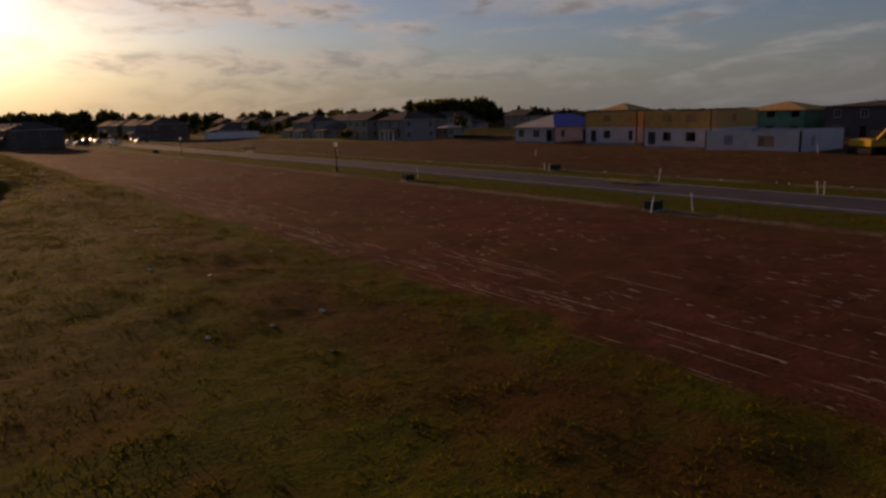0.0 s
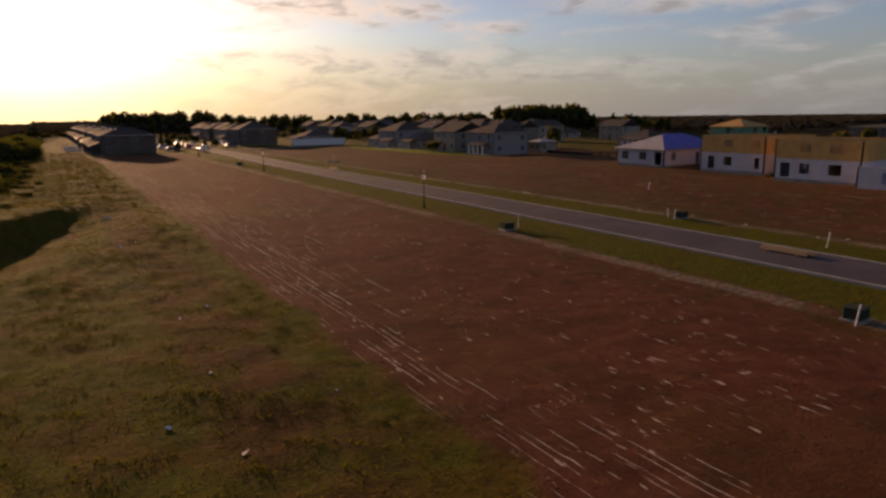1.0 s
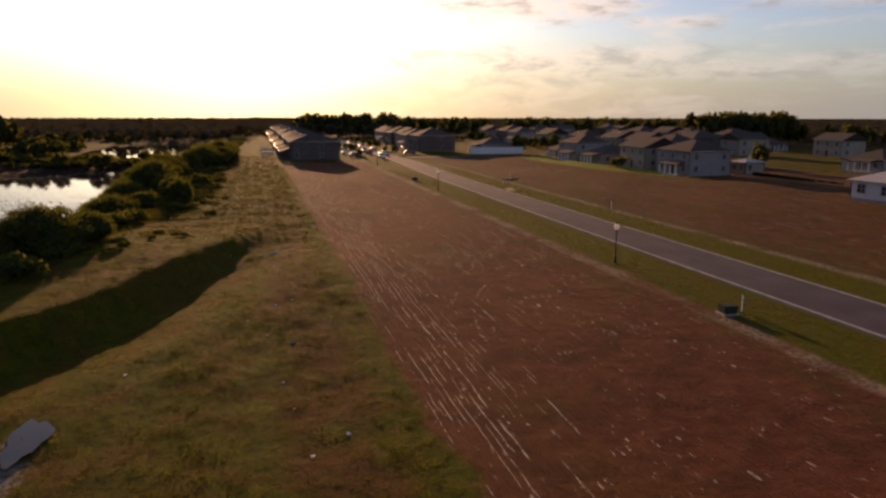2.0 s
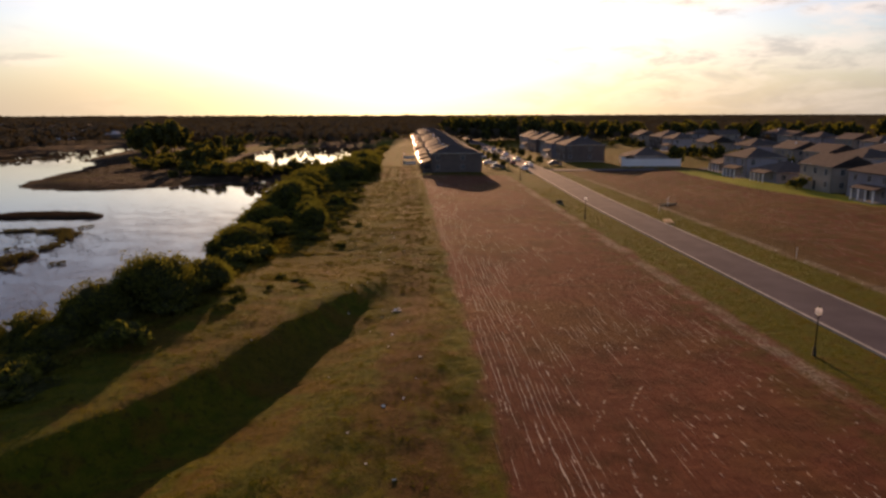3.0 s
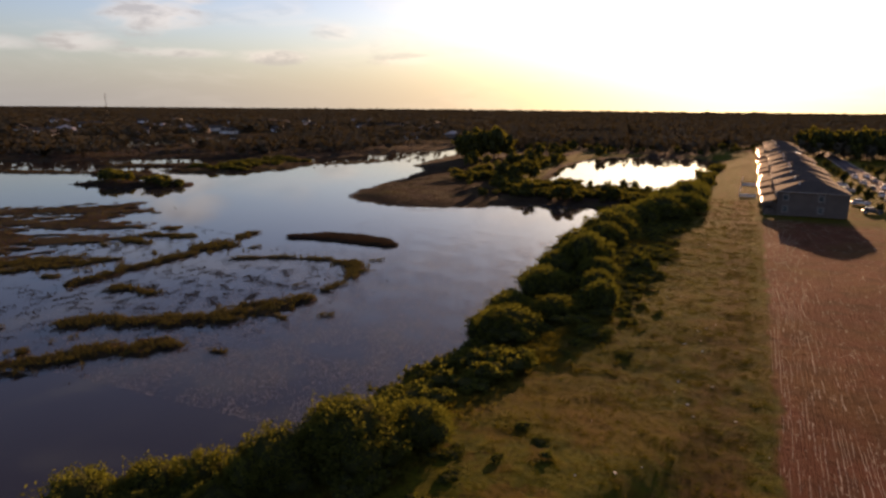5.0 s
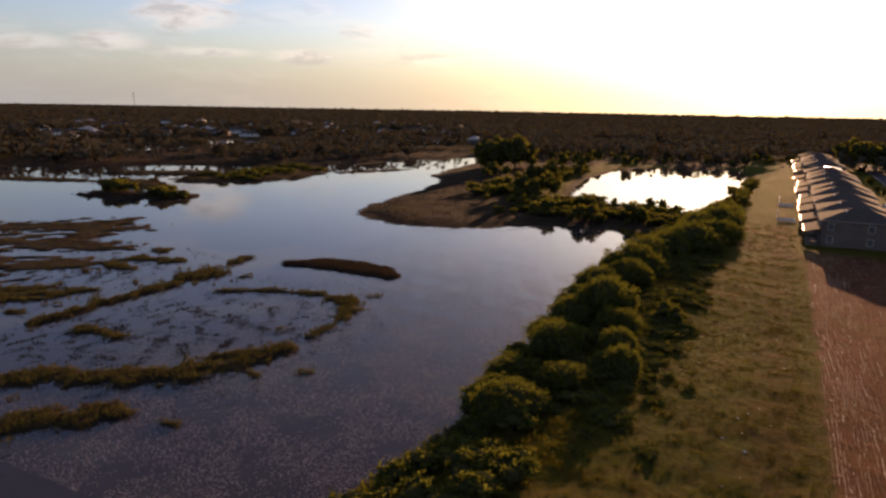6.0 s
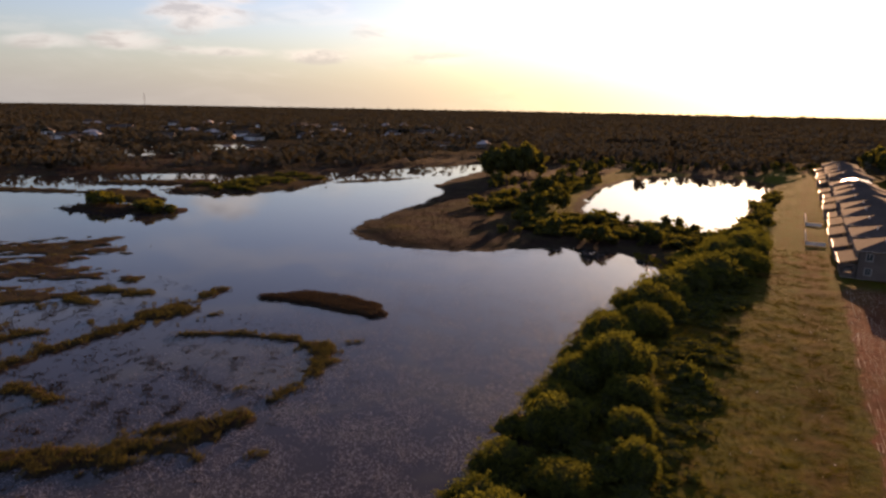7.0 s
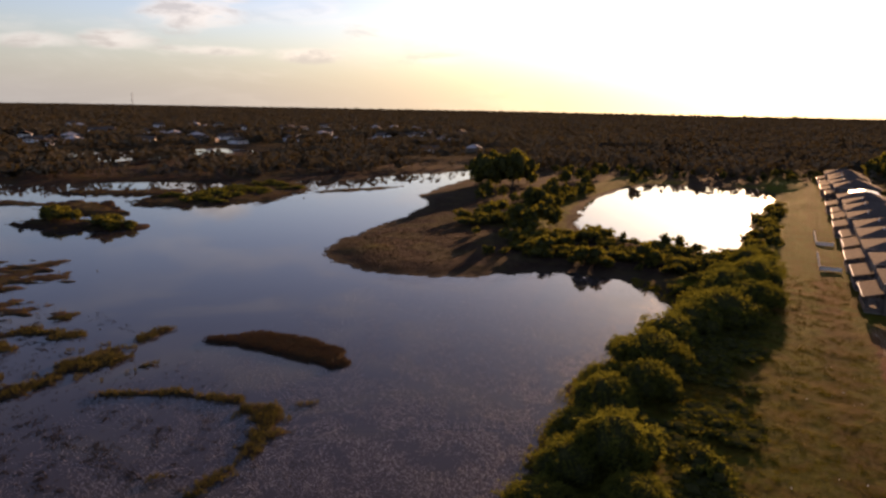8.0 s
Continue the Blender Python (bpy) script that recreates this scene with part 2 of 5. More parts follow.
    speck = q.math("MULTIPLY", q.step(q.noise(spot, 3.0, 4.0, 0.75), 0.40, 0.60, 0.12, 1.0), q.step(q.noise(spot, 0.16, 3.0), 0.36, 0.56, 0.12, 1.0))
    pale = q.math("MULTIPLY", q.step(q.math("ABSOLUTE", q.math("SUBTRACT", sway, 17.9)), 0.2, 1.3, 1.0, 0.0), speck)
    pale2 = q.math("MULTIPLY", q.step(q.math("ABSOLUTE", q.math("ADD", sway, 2.1)), 0.35, 1.1, 1.0, 0.0), speck)
    strips = q.math("MULTIPLY", q.math("MAXIMUM", pale, pale2), q.step(y, 110.0, 150.0, 1.0, 0.0))
    col = q.mix(q.math("MULTIPLY", strips, 0.62), col, (0.36, 0.30, 0.23))
    # a wet sandy patch in the ditch
    patch = q.math("ADD", q.math("POWER", q.math("ABSOLUTE", q.math("DIVIDE", q.math("ADD", x, 42.9), 1.6)), 2.0), q.math("POWER", q.math("ABSOLUTE", q.math("DIVIDE", q.math("ADD", y, 28.2), 4.2)), 2.0))
    patch = q.step(q.math("ADD", patch, q.math("MULTIPLY", q.math("ADD", n_mid, q.math("MULTIPLY", n_tuft, 0.6)), 3.0)), 3.1, 2.2, 0.0, 0.85)
    col = q.mix(patch, col, (0.25, 0.22, 0.19))
    # fresh green banks west and east of the pond
    west = q.math("MULTIPLY", q.math("MULTIPLY", q.step(xx, -124.0, -118.0), q.step(xx, -80.0, -86.0)), q.step(y, 205.0, 222.0))
    east = q.math("MULTIPLY", q.math("MULTIPLY", q.step(xx, -64.0, -58.0), q.step(xx, -24.0, -27.0)), q.step(y, 168.0, 190.0))
    bank = q.math("MULTIPLY", q.math("MAXIMUM", west, east), q.step(y, 380.0, 400.0, 1.0, 0.0))
    col = q.mix(q.math("MULTIPLY", bank, q.step(n_patch, 0.36, 0.56, 0.9, 0.5)), col, (0.068, 0.080, 0.014))
    # shore, marsh and far land
    low = q.math("MULTIPLY", q.step(q.math("ADD", z, q.math("MULTIPLY", wob, 0.12)), -3.0, -2.2, 1.0, 0.0), q.math("SUBTRACT", 1.0, q.math("MULTIPLY", bank, 0.8)))
    marsh = q.mix(q.step(n_mid, 0.35, 0.65), (0.024, 0.014, 0.011), (0.038, 0.022, 0.016))
    marsh = q.mix(q.step(q.noise(spot, 0.09, 3.0), 0.5, 0.62), marsh, (0.040, 0.030, 0.016))
    col = q.mix(low, col, marsh)
    wet = q.step(z, -3.85, -3.55, 1.0, 0.0)
    col = q.mix(wet, col, (0.035, 0.026, 0.018))
    far = q.step(q.math("MAXIMUM", q.math("ABSOLUTE", q.math("ADD", x, 120.0)), q.math("ABSOLUTE", q.math("SUBTRACT", y, 100.0))), 270.0, 380.0)
    col = q.mix(far, col, q.mix(q.step(q.noise(spot, 0.012, 5.0), 0.4, 0.62), (0.034, 0.028, 0.018), (0.050, 0.040, 0.025)))
    relief = q.math("ADD", q.math("MULTIPLY", n_fine, 0.6), q.math("MULTIPLY", n_mid, 1.6))
    relief = q.math("ADD", relief, q.math("MULTIPLY", q.math("MULTIPLY", rows2, both), 0.9))
    b = q.node("ShaderNodeBump", {"Strength": 0.9, "Distance": 0.30, "Height": relief})
    p = q.node("ShaderNodeBsdfPrincipled", {"Base Color": col, "Roughness": 1.0, "Normal": b.outputs[0], "Specular IOR Level": q.math("MULTIPLY", q.math("SUBTRACT", 1.0, far), 0.03)})
    q.tree.links.new(p.outputs[0], q.node("ShaderNodeOutputMaterial").inputs[0])
    return m


def water_material():
    m = bpy.data.materials.new("water")
    m.use_nodes = True
    q = Graph(m.node_tree)
    spot = q.node("ShaderNodeNewGeometry").outputs["Position"]
    calm = q.step(q.noise(q.scaled(spot, 1.0, 0.5, 1.0), 0.03, 3.0), 0.38, 0.62, 0.25, 1.0)
    ripple = q.math("ADD", q.noise(q.scaled(spot, 1.0, 0.6, 1.0), 1.6, 3.0), q.math("MULTIPLY", q.noise(spot, 0.35, 2.0), 1.5))
    b = q.node("ShaderNodeBump", {"Strength": q.math("MULTIPLY", calm, 0.014), "Distance": 0.25, "Height": ripple})
    p = q.node("ShaderNodeBsdfPrincipled", {"Base Color": (0.026, 0.021, 0.021, 1), "Roughness": q.math("MULTIPLY", calm, 0.035), "IOR": 1.33, "Specular IOR Level": 0.4, "Normal": b.outputs[0]})
    q.tree.links.new(p.outputs[0], q.node("ShaderNodeOutputMaterial").inputs[0])
    return m


def glass_material():
    m = bpy.data.materials.new("window_glass")
    m.use_nodes = True
    q = Graph(m.node_tree)
    p = q.node("ShaderNodeBsdfPrincipled", {"Base Color": (0.02, 0.025, 0.03, 1), "Roughness": 0.06, "IOR": 1.5})
    q.tree.links.new(p.outputs[0], q.node("ShaderNodeOutputMaterial").inputs[0])
    return m


# the turning circle of the curved tracks
ARC_X, ARC_Y, ARC_R, ARC_SIDE = -11.5, -21.0, 32.5, -14.0
GROUND, WATER, GLASS = ground_material(), water_material(), glass_material()
ASPHALT = material("asphalt", (0.070, 0.060, 0.070), (0.095, 0.082, 0.092), 0.25, 0.9, 0.25, fine=22.0, spec=0.05)
CONCRETE = material("concrete", (0.26, 0.24, 0.21), (0.36, 0.33, 0.29), 0.8, 0.85, 0.15)
BLOCK = material("concrete_block", (0.48, 0.45, 0.49), (0.56, 0.53, 0.56), 0.6, 0.9, 0.2, random_ob=0.12)
SHEATHING = material("orange_sheathing", (0.62, 0.34, 0.12), (0.54, 0.27, 0.09), 0.9, 0.8, 0.1, random_ob=0.15)
GREEN_BOARD = material("green_sheathing", (0.09, 0.28, 0.19), (0.06, 0.21, 0.15), 0.9, 0.75, 0.05, random_ob=0.15)
FELT = material("roof_felt", (0.40, 0.37, 0.36), (0.33, 0.31, 0.31), 0.7, 0.85, 0.1)
TARP = material("blue_tarpaulin", (0.06, 0.08, 0.36), (0.08, 0.11, 0.44), 0.6, 0.5, 0.3)
SHINGLE = material("roof_shingles", (0.082, 0.066, 0.060), (0.118, 0.094, 0.082), 1.2, 0.95, 0.3, fine=8.0, random_ob=0.35, spec=0.08)
METAL_ROOF = material("metal_roof", (0.42, 0.42, 0.42), (0.48, 0.47, 0.46), 0.8, 0.22, 0.02, metal=0.8, spec=0.5)
STUCCO = material("tan_stucco", (0.135, 0.098, 0.085), (0.17, 0.125, 0.105), 0.5, 0.9, 0.1, random_ob=0.35)
SIDING = material("grey_siding", (0.115, 0.098, 0.102), (0.145, 0.125, 0.128), 0.5, 0.85, 0.1, random_ob=0.4)
SIDING_PALE = material("pale_grey_siding", (0.30, 0.275, 0.285), (0.36, 0.33, 0.335), 0.5, 0.85, 0.1, random_ob=0.4)
STUCCO_PALE = material("beige_stucco", (0.34, 0.28, 0.23), (0.40, 0.33, 0.27), 0.5, 0.9, 0.1, random_ob=0.35)
WHITE = material("white_paint", (0.72, 0.71, 0.69), (0.80, 0.79, 0.77), 1.5, 0.6, 0.03)
DARK = material("dark_metal", (0.020, 0.020, 0.020), (0.035, 0.033, 0.030), 3.0, 0.5, 0.05, metal=0.6)
GLOBE = leaf_material("white_lamp_globe", (0.82, 0.82, 0.80), (0.86, 0.86, 0.84), 0.9, 0.0)
TRIM = material("window_trim", (0.30, 0.28, 0.26), (0.38, 0.36, 0.33), 1.5, 0.7, 0.03)
GREEN_METAL = material("green_metal", (0.030, 0.042, 0.028), (0.042, 0.054, 0.036), 2.0, 0.85, 0.05, spec=0.05)
YELLOW = material("yellow_paint", (0.62, 0.36, 0.03), (0.52, 0.29, 0.03), 1.5, 0.5, 0.05)
TIMBER = material("raw_timber", (0.42, 0.29, 0.16), (0.34, 0.22, 0.12), 2.0, 0.8, 0.1)
STONE = material("pale_rubble", (0.66, 0.60, 0.52), (0.52, 0.46, 0.38), 3.0, 0.9, 0.3)
BARK = material("bark", (0.085, 0.060, 0.040), (0.120, 0.085, 0.060), 5.0, 0.95, 0.6)
RUBBER = material("rubber", (0.015, 0.015, 0.015), (0.025, 0.025, 0.025), 6.0, 0.8, 0.1)
CAR_PAINTS = [material("car_paint_" + n, c, tuple(v * 1.15 for v in c), 1.0, 0.25, 0.0, spec=0.6) for n, c in
              (("white", (0.70, 0.70, 0.70)), ("silver", (0.40, 0.41, 0.43)), ("dark", (0.03, 0.035, 0.045)), ("red", (0.25, 0.03, 0.03)))]
LEAF = leaf_material("shrub_leaves", (0.058, 0.066, 0.019), (0.112, 0.126, 0.030), 0.70, 0.30, 0.35)
# darker than the leaves: the shade inside crowns, put into the core's colour
LEAF_SHADE = material("crown_shade", (0.030, 0.034, 0.013), (0.046, 0.046, 0.018), 1.5, 1.0, 0.6, spec=0.0)
LEAF_DARK = leaf_material("tree_leaves", (0.062, 0.064, 0.022), (0.118, 0.116, 0.034), 0.8, 0.4)
# pale colour and level shading stand for haze over the far woods
LEAF_HAZE = leaf_material("hazed_far_leaves", (0.108, 0.090, 0.064), (0.150, 0.126, 0.084), 0.14, 0.12, 0.85)
LEAF_DRY = leaf_material("dry_reeds", (0.024, 0.015, 0.011), (0.044, 0.029, 0.017), 0.2, 0.1, 0.6)
LEAF_ISLE = leaf_material("isle_leaves", (0.050, 0.028, 0.022), (0.082, 0.050, 0.038), 0.3, 0.1, 0.5)
LEAF_MARSH = leaf_material("marsh_leaves", (0.058, 0.046, 0.020), (0.105, 0.084, 0.032), 0.4, 0.2, 0.4)
LEAF_GRASS = leaf_material("grass_blades", (0.058, 0.058, 0.007), (0.120, 0.090, 0.014), 0.6, 0.5, 0.4)
PAD = material("floating_leaves", (0.13, 0.12, 0.128), (0.19, 0.175, 0.185), 0.5, 0.4, 0.0, island=0.4, spec=0.1)
LEAF_WEED = leaf_material("weed_blades", (0.030, 0.026, 0.009), (0.085, 0.060, 0.018), 0.6, 0.3)

# ---- the ground: one sheet, with the lake, the pond and the marsh in it ----
LEVEL = -3.9          # the water's height


def spread(stops, steps):
    """Grid lines: from stop to stop with a spacing that grows away from the middle."""
    out = [stops[0]]
    for (a, b), s in zip(zip(stops[:-1], stops[1:]), steps):
        n = max(1, int(round((b - a) / s)))
        out += [a + (b - a) * (i + 1) / n for i in range(n)]
    return np.array(out)


LAKE = [(-76, -70), (-76, -16), (-71, 3), (-65, 14), (-60.5, 33), (-58.6, 52), (-61, 78), (-63.3, 106), (-60, 125), (-55.8, 142), (-56.5, 153), (-61, 162),
        (-70, 169.5), (-77, 170), (-88, 166), (-97, 157), (-107, 149), (-122, 146), (-135, 150), (-145, 158), (-150, 178), (-152, 207),
        (-161, 248), (-176, 268), (-182, 306), (-190, 374), (-200, 378), (-222, 331), (-232, 292), (-266, 252), (-300, 236), (-335, 196),
        (-430, 130), (-440, -120), (-260, -190), (-90, -140)]
POND = [(-96, 228), (-102, 250), (-109, 290), (-106, 340), (-98, 366), (-56, 378), (-42, 362), (-43, 320), (-48, 270), (-49, 216), (-56, 209), (-74, 217)]
FAR_POND = [(-440, 288), (-400, 292), (-405, 360), (-395, 440), (-425, 440), (-468, 350), (-475, 310)]


def inside_out(px, py, poly):
    """Signed distance to a closed outline: plus outside, minus inside."""
    best = np.full(px.shape, 1e9)
    within = np.zeros(px.shape, bool)
    for (ax, ay), (bx, by) in zip(poly, poly[1:] + poly[:1]):
        ex, ey = bx - ax, by - ay
        t = np.clip(((px - ax) * ex + (py - ay) * ey) / (ex * ex + ey * ey), 0, 1)
        best = np.minimum(best, np.hypot(px - ax - t * ex, py - ay - t * ey))
        if ay != by:
            within ^= ((ay > py) != (by > py)) & (px < ex * (py - ay) / (by - ay) + ax)
    return np.where(within, -best, best)


def smooth(v, lo, hi):
    t = np.clip((v - lo) / (hi - lo), 0, 1)
    return t * t * (3 - 2 * t)


def wave(px, py, size, seed):
    """Cheap smooth noise of about -1 to 1."""
    r = np.random.RandomState(seed)
    out = np.zeros(px.shape)
    for k in range(7):
        a, s, p = r.uniform(0, 6.28), 6.28 / size * r.uniform(0.6, 1.9), r.uniform(0, 6.28)
        out += np.sin((px * math.cos(a) + py * math.sin(a)) * s + p)
    return out / 3.2


# low islands and marsh: middle, half length, half width, heading of the length, height over the water
ISLES = [(-207, 268, 22, 5, 62, 0.5), (-300, 160, 34, 6, 20, 0.6), (-285, 110, 16, 2.4, 30, 0.5), (-172, 66, 20, 5, -30, 0.5)]
STRIPS = []


def strip(points, widths, tall, ragged=1.0):
    """A low marsh island drawn out along a line, with its half width at each point."""
    for k in range(len(points) - 1):
        STRIPS.append((points[k], points[k + 1], widths[k], widths[k + 1], tall, ragged))


strip([(-119, 96), (-113, 99.8), (-107, 100.4), (-100, 99.6), (-96, 98)], [1.0, 3.2, 3.8, 3.2, 1.8], 0.40, 0.12)
strip([(-126, 48), (-126.2, 60), (-126.3, 69), (-127, 76), (-127.3, 83)], [1.0, 1.1, 1.3, 1.5, 2.8], 0.40)
strip([(-117, 73.5), (-111, 77.5), (-103, 80.8), (-95, 81.2), (-91, 78)], [0.5, 0.8, 0.8, 1.6, 1.8], 0.25)
strip([(-91, 78), (-88.6, 72), (-88, 64)], [1.6, 0.9, 0.9], 0.22)
strip([(-87.8, 58), (-90, 52), (-93, 46), (-97, 40)], [1.2, 2.0, 2.0, 1.4], 0.45)
strip([(-108, 36), (-102, 39.5), (-98.5, 42.5)], [2.2, 2.0, 1.2], 0.35)
strip([(-101, 24), (-94, 31), (-90.5, 34.5)], [2.6, 2.0, 1.2], 0.35)
strip([(-119, 50.3), (-111, 50)], [1.4, 0.9], 0.25)
strip([(-128.6, 91), (-130, 96)], [1.4, 1.0], 0.35)
strip([(-147, 84), (-139, 87)], [1.9, 1.4], 0.22)
strip([(-153, 93), (-149, 92)], [1.2, 1.5], 0.25)
strip([(-175, 89), (-184, 104), (-190, 118)], [3.6, 3.6, 1.6], 0.35)
strip([(-196, 96), (-192, 109)], [2.4, 2.0], 0.30)
strip([(-160, 74), (-150, 79), (-141.5, 77.5)], [3.0, 2.0, 1.0], 0.25)
strip([(-239, 147), (-224, 148.5), (-212, 156)], [5.0, 4.5, 2.0], 0.9)
strip([(-262, 173), (-240, 168)], [6.0, 4.0], 0.9)
strip([(-243, 201), (-236, 222), (-240, 248), (-250, 264)], [11.0, 15.0, 13.0, 8.0], 0.8, 0.5)
strip([(-290, 196), (-268, 214)], [5.0, 7.0], 0.6, 1.0)
strip([(-206, 90), (-192, 100), (-176, 108)], [6.5, 7.5, 3.0], 0.22, 1.3)
strip([(-200, 78), (-178, 84), (-160, 90)], [6.0, 6.5, 3.0], 0.22, 1.3)
strip([(-180, 62), (-164, 68), (-152, 74)], [6.0, 6.0, 3.0], 0.22, 1.3)
strip([(-160, 48), (-146, 54), (-138, 60)], [5.5, 5.0, 2.5], 0.22, 1.3)
tiny = random.Random(8)
for k in range(26):
    at = STRIPS[4 + k % 22][0]
    x, y = at[0] + tiny.uniform(-9, 9), at[1] + tiny.uniform(-8, 8)
    strip([(x, y), (x + tiny.uniform(-2, 2), y + tiny.uniform(-2, 2))], [tiny.uniform(0.3, 0.7), tiny.uniform(0.3, 0.6)], tiny.uniform(0.12, 0.25))


def ridge_at(px, py):
    """Across the ditch bank: distance west of its crest, and how much of it there is."""
    ex, ey = -0.330, -0.944
    across = (px + 42.8) * ey - (py + 0.7) * ex
    along = (px + 42.8) * ex + (py + 0.7) * ey
    across = across - 0.010 * np.clip(along, 0, 22) ** 2
    return across + 0.10 * wave(px, py, 9, 13), smooth(along, -38, -6) * smooth(along, 60, 40)


def height(px, py):
    lake = inside_out(px, py, LAKE) + 0.9 * wave(px, py, 14, 3) + 0.5 * wave(px, py, 5, 4)
    pond = inside_out(px, py, POND) + 0.8 * wave(px, py, 16, 5)
    far = inside_out(px, py, FAR_POND)
    shore = np.minimum(np.minimum(lake, pond), far)
    top = -2.9 + 2.9 * smooth(px, -76, -46) + 0.25 * wave(px, py, 40, 6) * (1 - smooth(px, -12, -3) * smooth(px, 26, 16))
    top = np.where((py > 170) & (px < -46), np.minimum(top, -2.9 + 2.9 * smooth(px, -52, -40)), top)
    z = LEVEL - 0.5 + (top - LEVEL + 0.5) * smooth(shore, -4, 13)
    z = np.where(shore < 0, LEVEL - 0.05 + 0.25 * np.maximum(shore, -6), np.maximum(z, LEVEL + 0.04))
    across, much = ridge_at(px, py)
    z += much * (1.5 * smooth(across, -3.0, 0.0) * smooth(px, -62, -53) - 0.8 * smooth(across, -11, -4) * smooth(across, 0.0, -3.0))
    ragged = 0.55 * wave(px, py, 7, 8) + 0.45 * wave(px, py, 2.6, 9)
    for cx, cy, a, b, turn, tall in ISLES:
        c, s = math.cos(radians(90 - turn)), math.sin(radians(90 - turn))
        u, v = (px - cx) * s * 1.0 + (py - cy) * c, (px - cx) * c - (py - cy) * s
        near = (np.abs(px - cx) < 60) & (np.abs(py - cy) < 60)
        d = np.where(near, (u / a) ** 2 + (v / b) ** 2 + ragged, 9)
        z = np.maximum(z, np.where(d < 1.2, LEVEL - 0.3 + (tall * 0.6 + 0.3) * smooth(1.2 - d, 0, 0.9), -99))
    for (ax, ay), (bx, by), wa, wb, tall, torn in STRIPS:
        ux, uy = bx - ax, by - ay
        t = np.clip(((px - ax) * ux + (py - ay) * uy) / (ux * ux + uy * uy + 1e-6), 0, 1)
        d = np.hypot(px - ax - t * ux, py - ay - t * uy) / (1.25 * (wa + t * (wb - wa))) + torn * ragged
        z = np.maximum(z, np.where(d < 1.3, LEVEL - 0.3 + (tall + 0.3) * smooth(1.3 - d, 0, 0.75), -99))
    rough = 0.055 * wave(px, py, 6, 11) + 0.05 * wave(px, py, 2.6, 12)
    z += rough * smooth(shore, 4, 12) * np.where(px > -26, 0.35, 1.0) * np.where((px > -1) & (px < 14), 0.0, 1.0)
    z += 0.45 * smooth(px, 40, 56) * smooth(py, 75, 50)
    # far off the land falls away a little
    return z - 13.0 * smooth(np.hypot(px + 40, py - 20), 900, 3600)


gx = spread([-4900, -1500, -600, -340, -70, 20, 120, 500, 1500, 4900], [340, 90, 20, 1.5, 0.75, 2.5, 12, 60, 340])
gy = spread([-4900, -1500, -400, -90, 60, 190, 390, 700, 1600, 4900], [340, 90, 14, 0.9, 1.2, 2.0, 10, 60, 330])
PX, PY = np.meshgrid(gx, gy)


def sheet(name, xs, ys, zs, mat):
    """A grid mesh with smooth shading."""
    ny, nx = zs.shape
    me = bpy.data.meshes.new(name)
    co = np.stack([xs, ys, zs], -1).reshape(-1, 3).astype(np.float32)
    i = (np.arange(ny - 1)[:, None] * nx + np.arange(nx - 1)[None, :]).ravel()
    quads = np.stack([i, i + 1, i + nx + 1, i + nx], -1)
    fill(me, co, quads)
    me.polygons.foreach_set("use_smooth", np.ones(len(quads), bool))
    me.materials.append(mat)
    return new(name, me)


def fill(me, co, faces):
    """Vertices and faces of one corner count into a mesh, quickly."""
    n = faces.shape[1]
    me.vertices.add(len(co))
    me.vertices.foreach_set("co", np.asarray(co, np.float32).ravel())
    me.loops.add(faces.size)
    me.loops.foreach_set("vertex_index", faces.astype(np.int32).ravel())
    me.polygons.add(len(faces))
    me.polygons.foreach_set("loop_start", np.arange(0, faces.size, n, dtype=np.int32))
    me.update(calc_edges=True)
    me.validate()


def ground_z(x, y):
    return float(height(np.array([float(x)]), np.array([float(y)]))[0])


ground = tagged(sheet("ground", PX, PY, height(PX, PY), GROUND), "rough grass, bare red-brown lots and marshy lake shore", "ground", kind="structure")
wx_, wy_ = np.meshgrid(np.linspace(-640, -38, 60), np.linspace(-200, 420, 60))
tagged(sheet("water", wx_, wy_, np.full(wx_.shape, LEVEL), WATER), "calm lake and pond water reflecting the evening sky", "water", kind="structure")


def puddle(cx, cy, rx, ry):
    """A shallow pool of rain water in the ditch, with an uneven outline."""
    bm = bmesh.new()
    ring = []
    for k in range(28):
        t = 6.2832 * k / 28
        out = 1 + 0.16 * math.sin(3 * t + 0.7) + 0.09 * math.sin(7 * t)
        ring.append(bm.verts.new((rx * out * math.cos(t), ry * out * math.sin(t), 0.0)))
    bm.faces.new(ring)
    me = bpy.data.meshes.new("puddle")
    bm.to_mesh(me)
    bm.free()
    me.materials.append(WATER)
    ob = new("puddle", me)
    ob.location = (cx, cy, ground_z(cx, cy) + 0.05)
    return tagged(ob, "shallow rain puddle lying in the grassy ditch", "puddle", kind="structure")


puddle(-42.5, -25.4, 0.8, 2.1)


def box(bm, x0, x1, y0, y1, z0, z1, bevel=0.0):
    v = [bm.verts.new(p) for p in ((x0, y0, z0), (x1, y0, z0), (x1, y1, z0), (x0, y1, z0), (x0, y0, z1), (x1, y0, z1), (x1, y1, z1), (x0, y1, z1))]
    fs = [bm.faces.new([v[i] for i in q]) for q in ((3, 2, 1, 0), (4, 5, 6, 7), (0, 1, 5, 4), (1, 2, 6, 5), (2, 3, 7, 6), (3, 0, 4, 7))]
    if bevel:
        bmesh.ops.bevel(bm, geom=list({e for f in fs for e in f.edges}), offset=bevel, segments=1, affect="EDGES", profile=0.5)


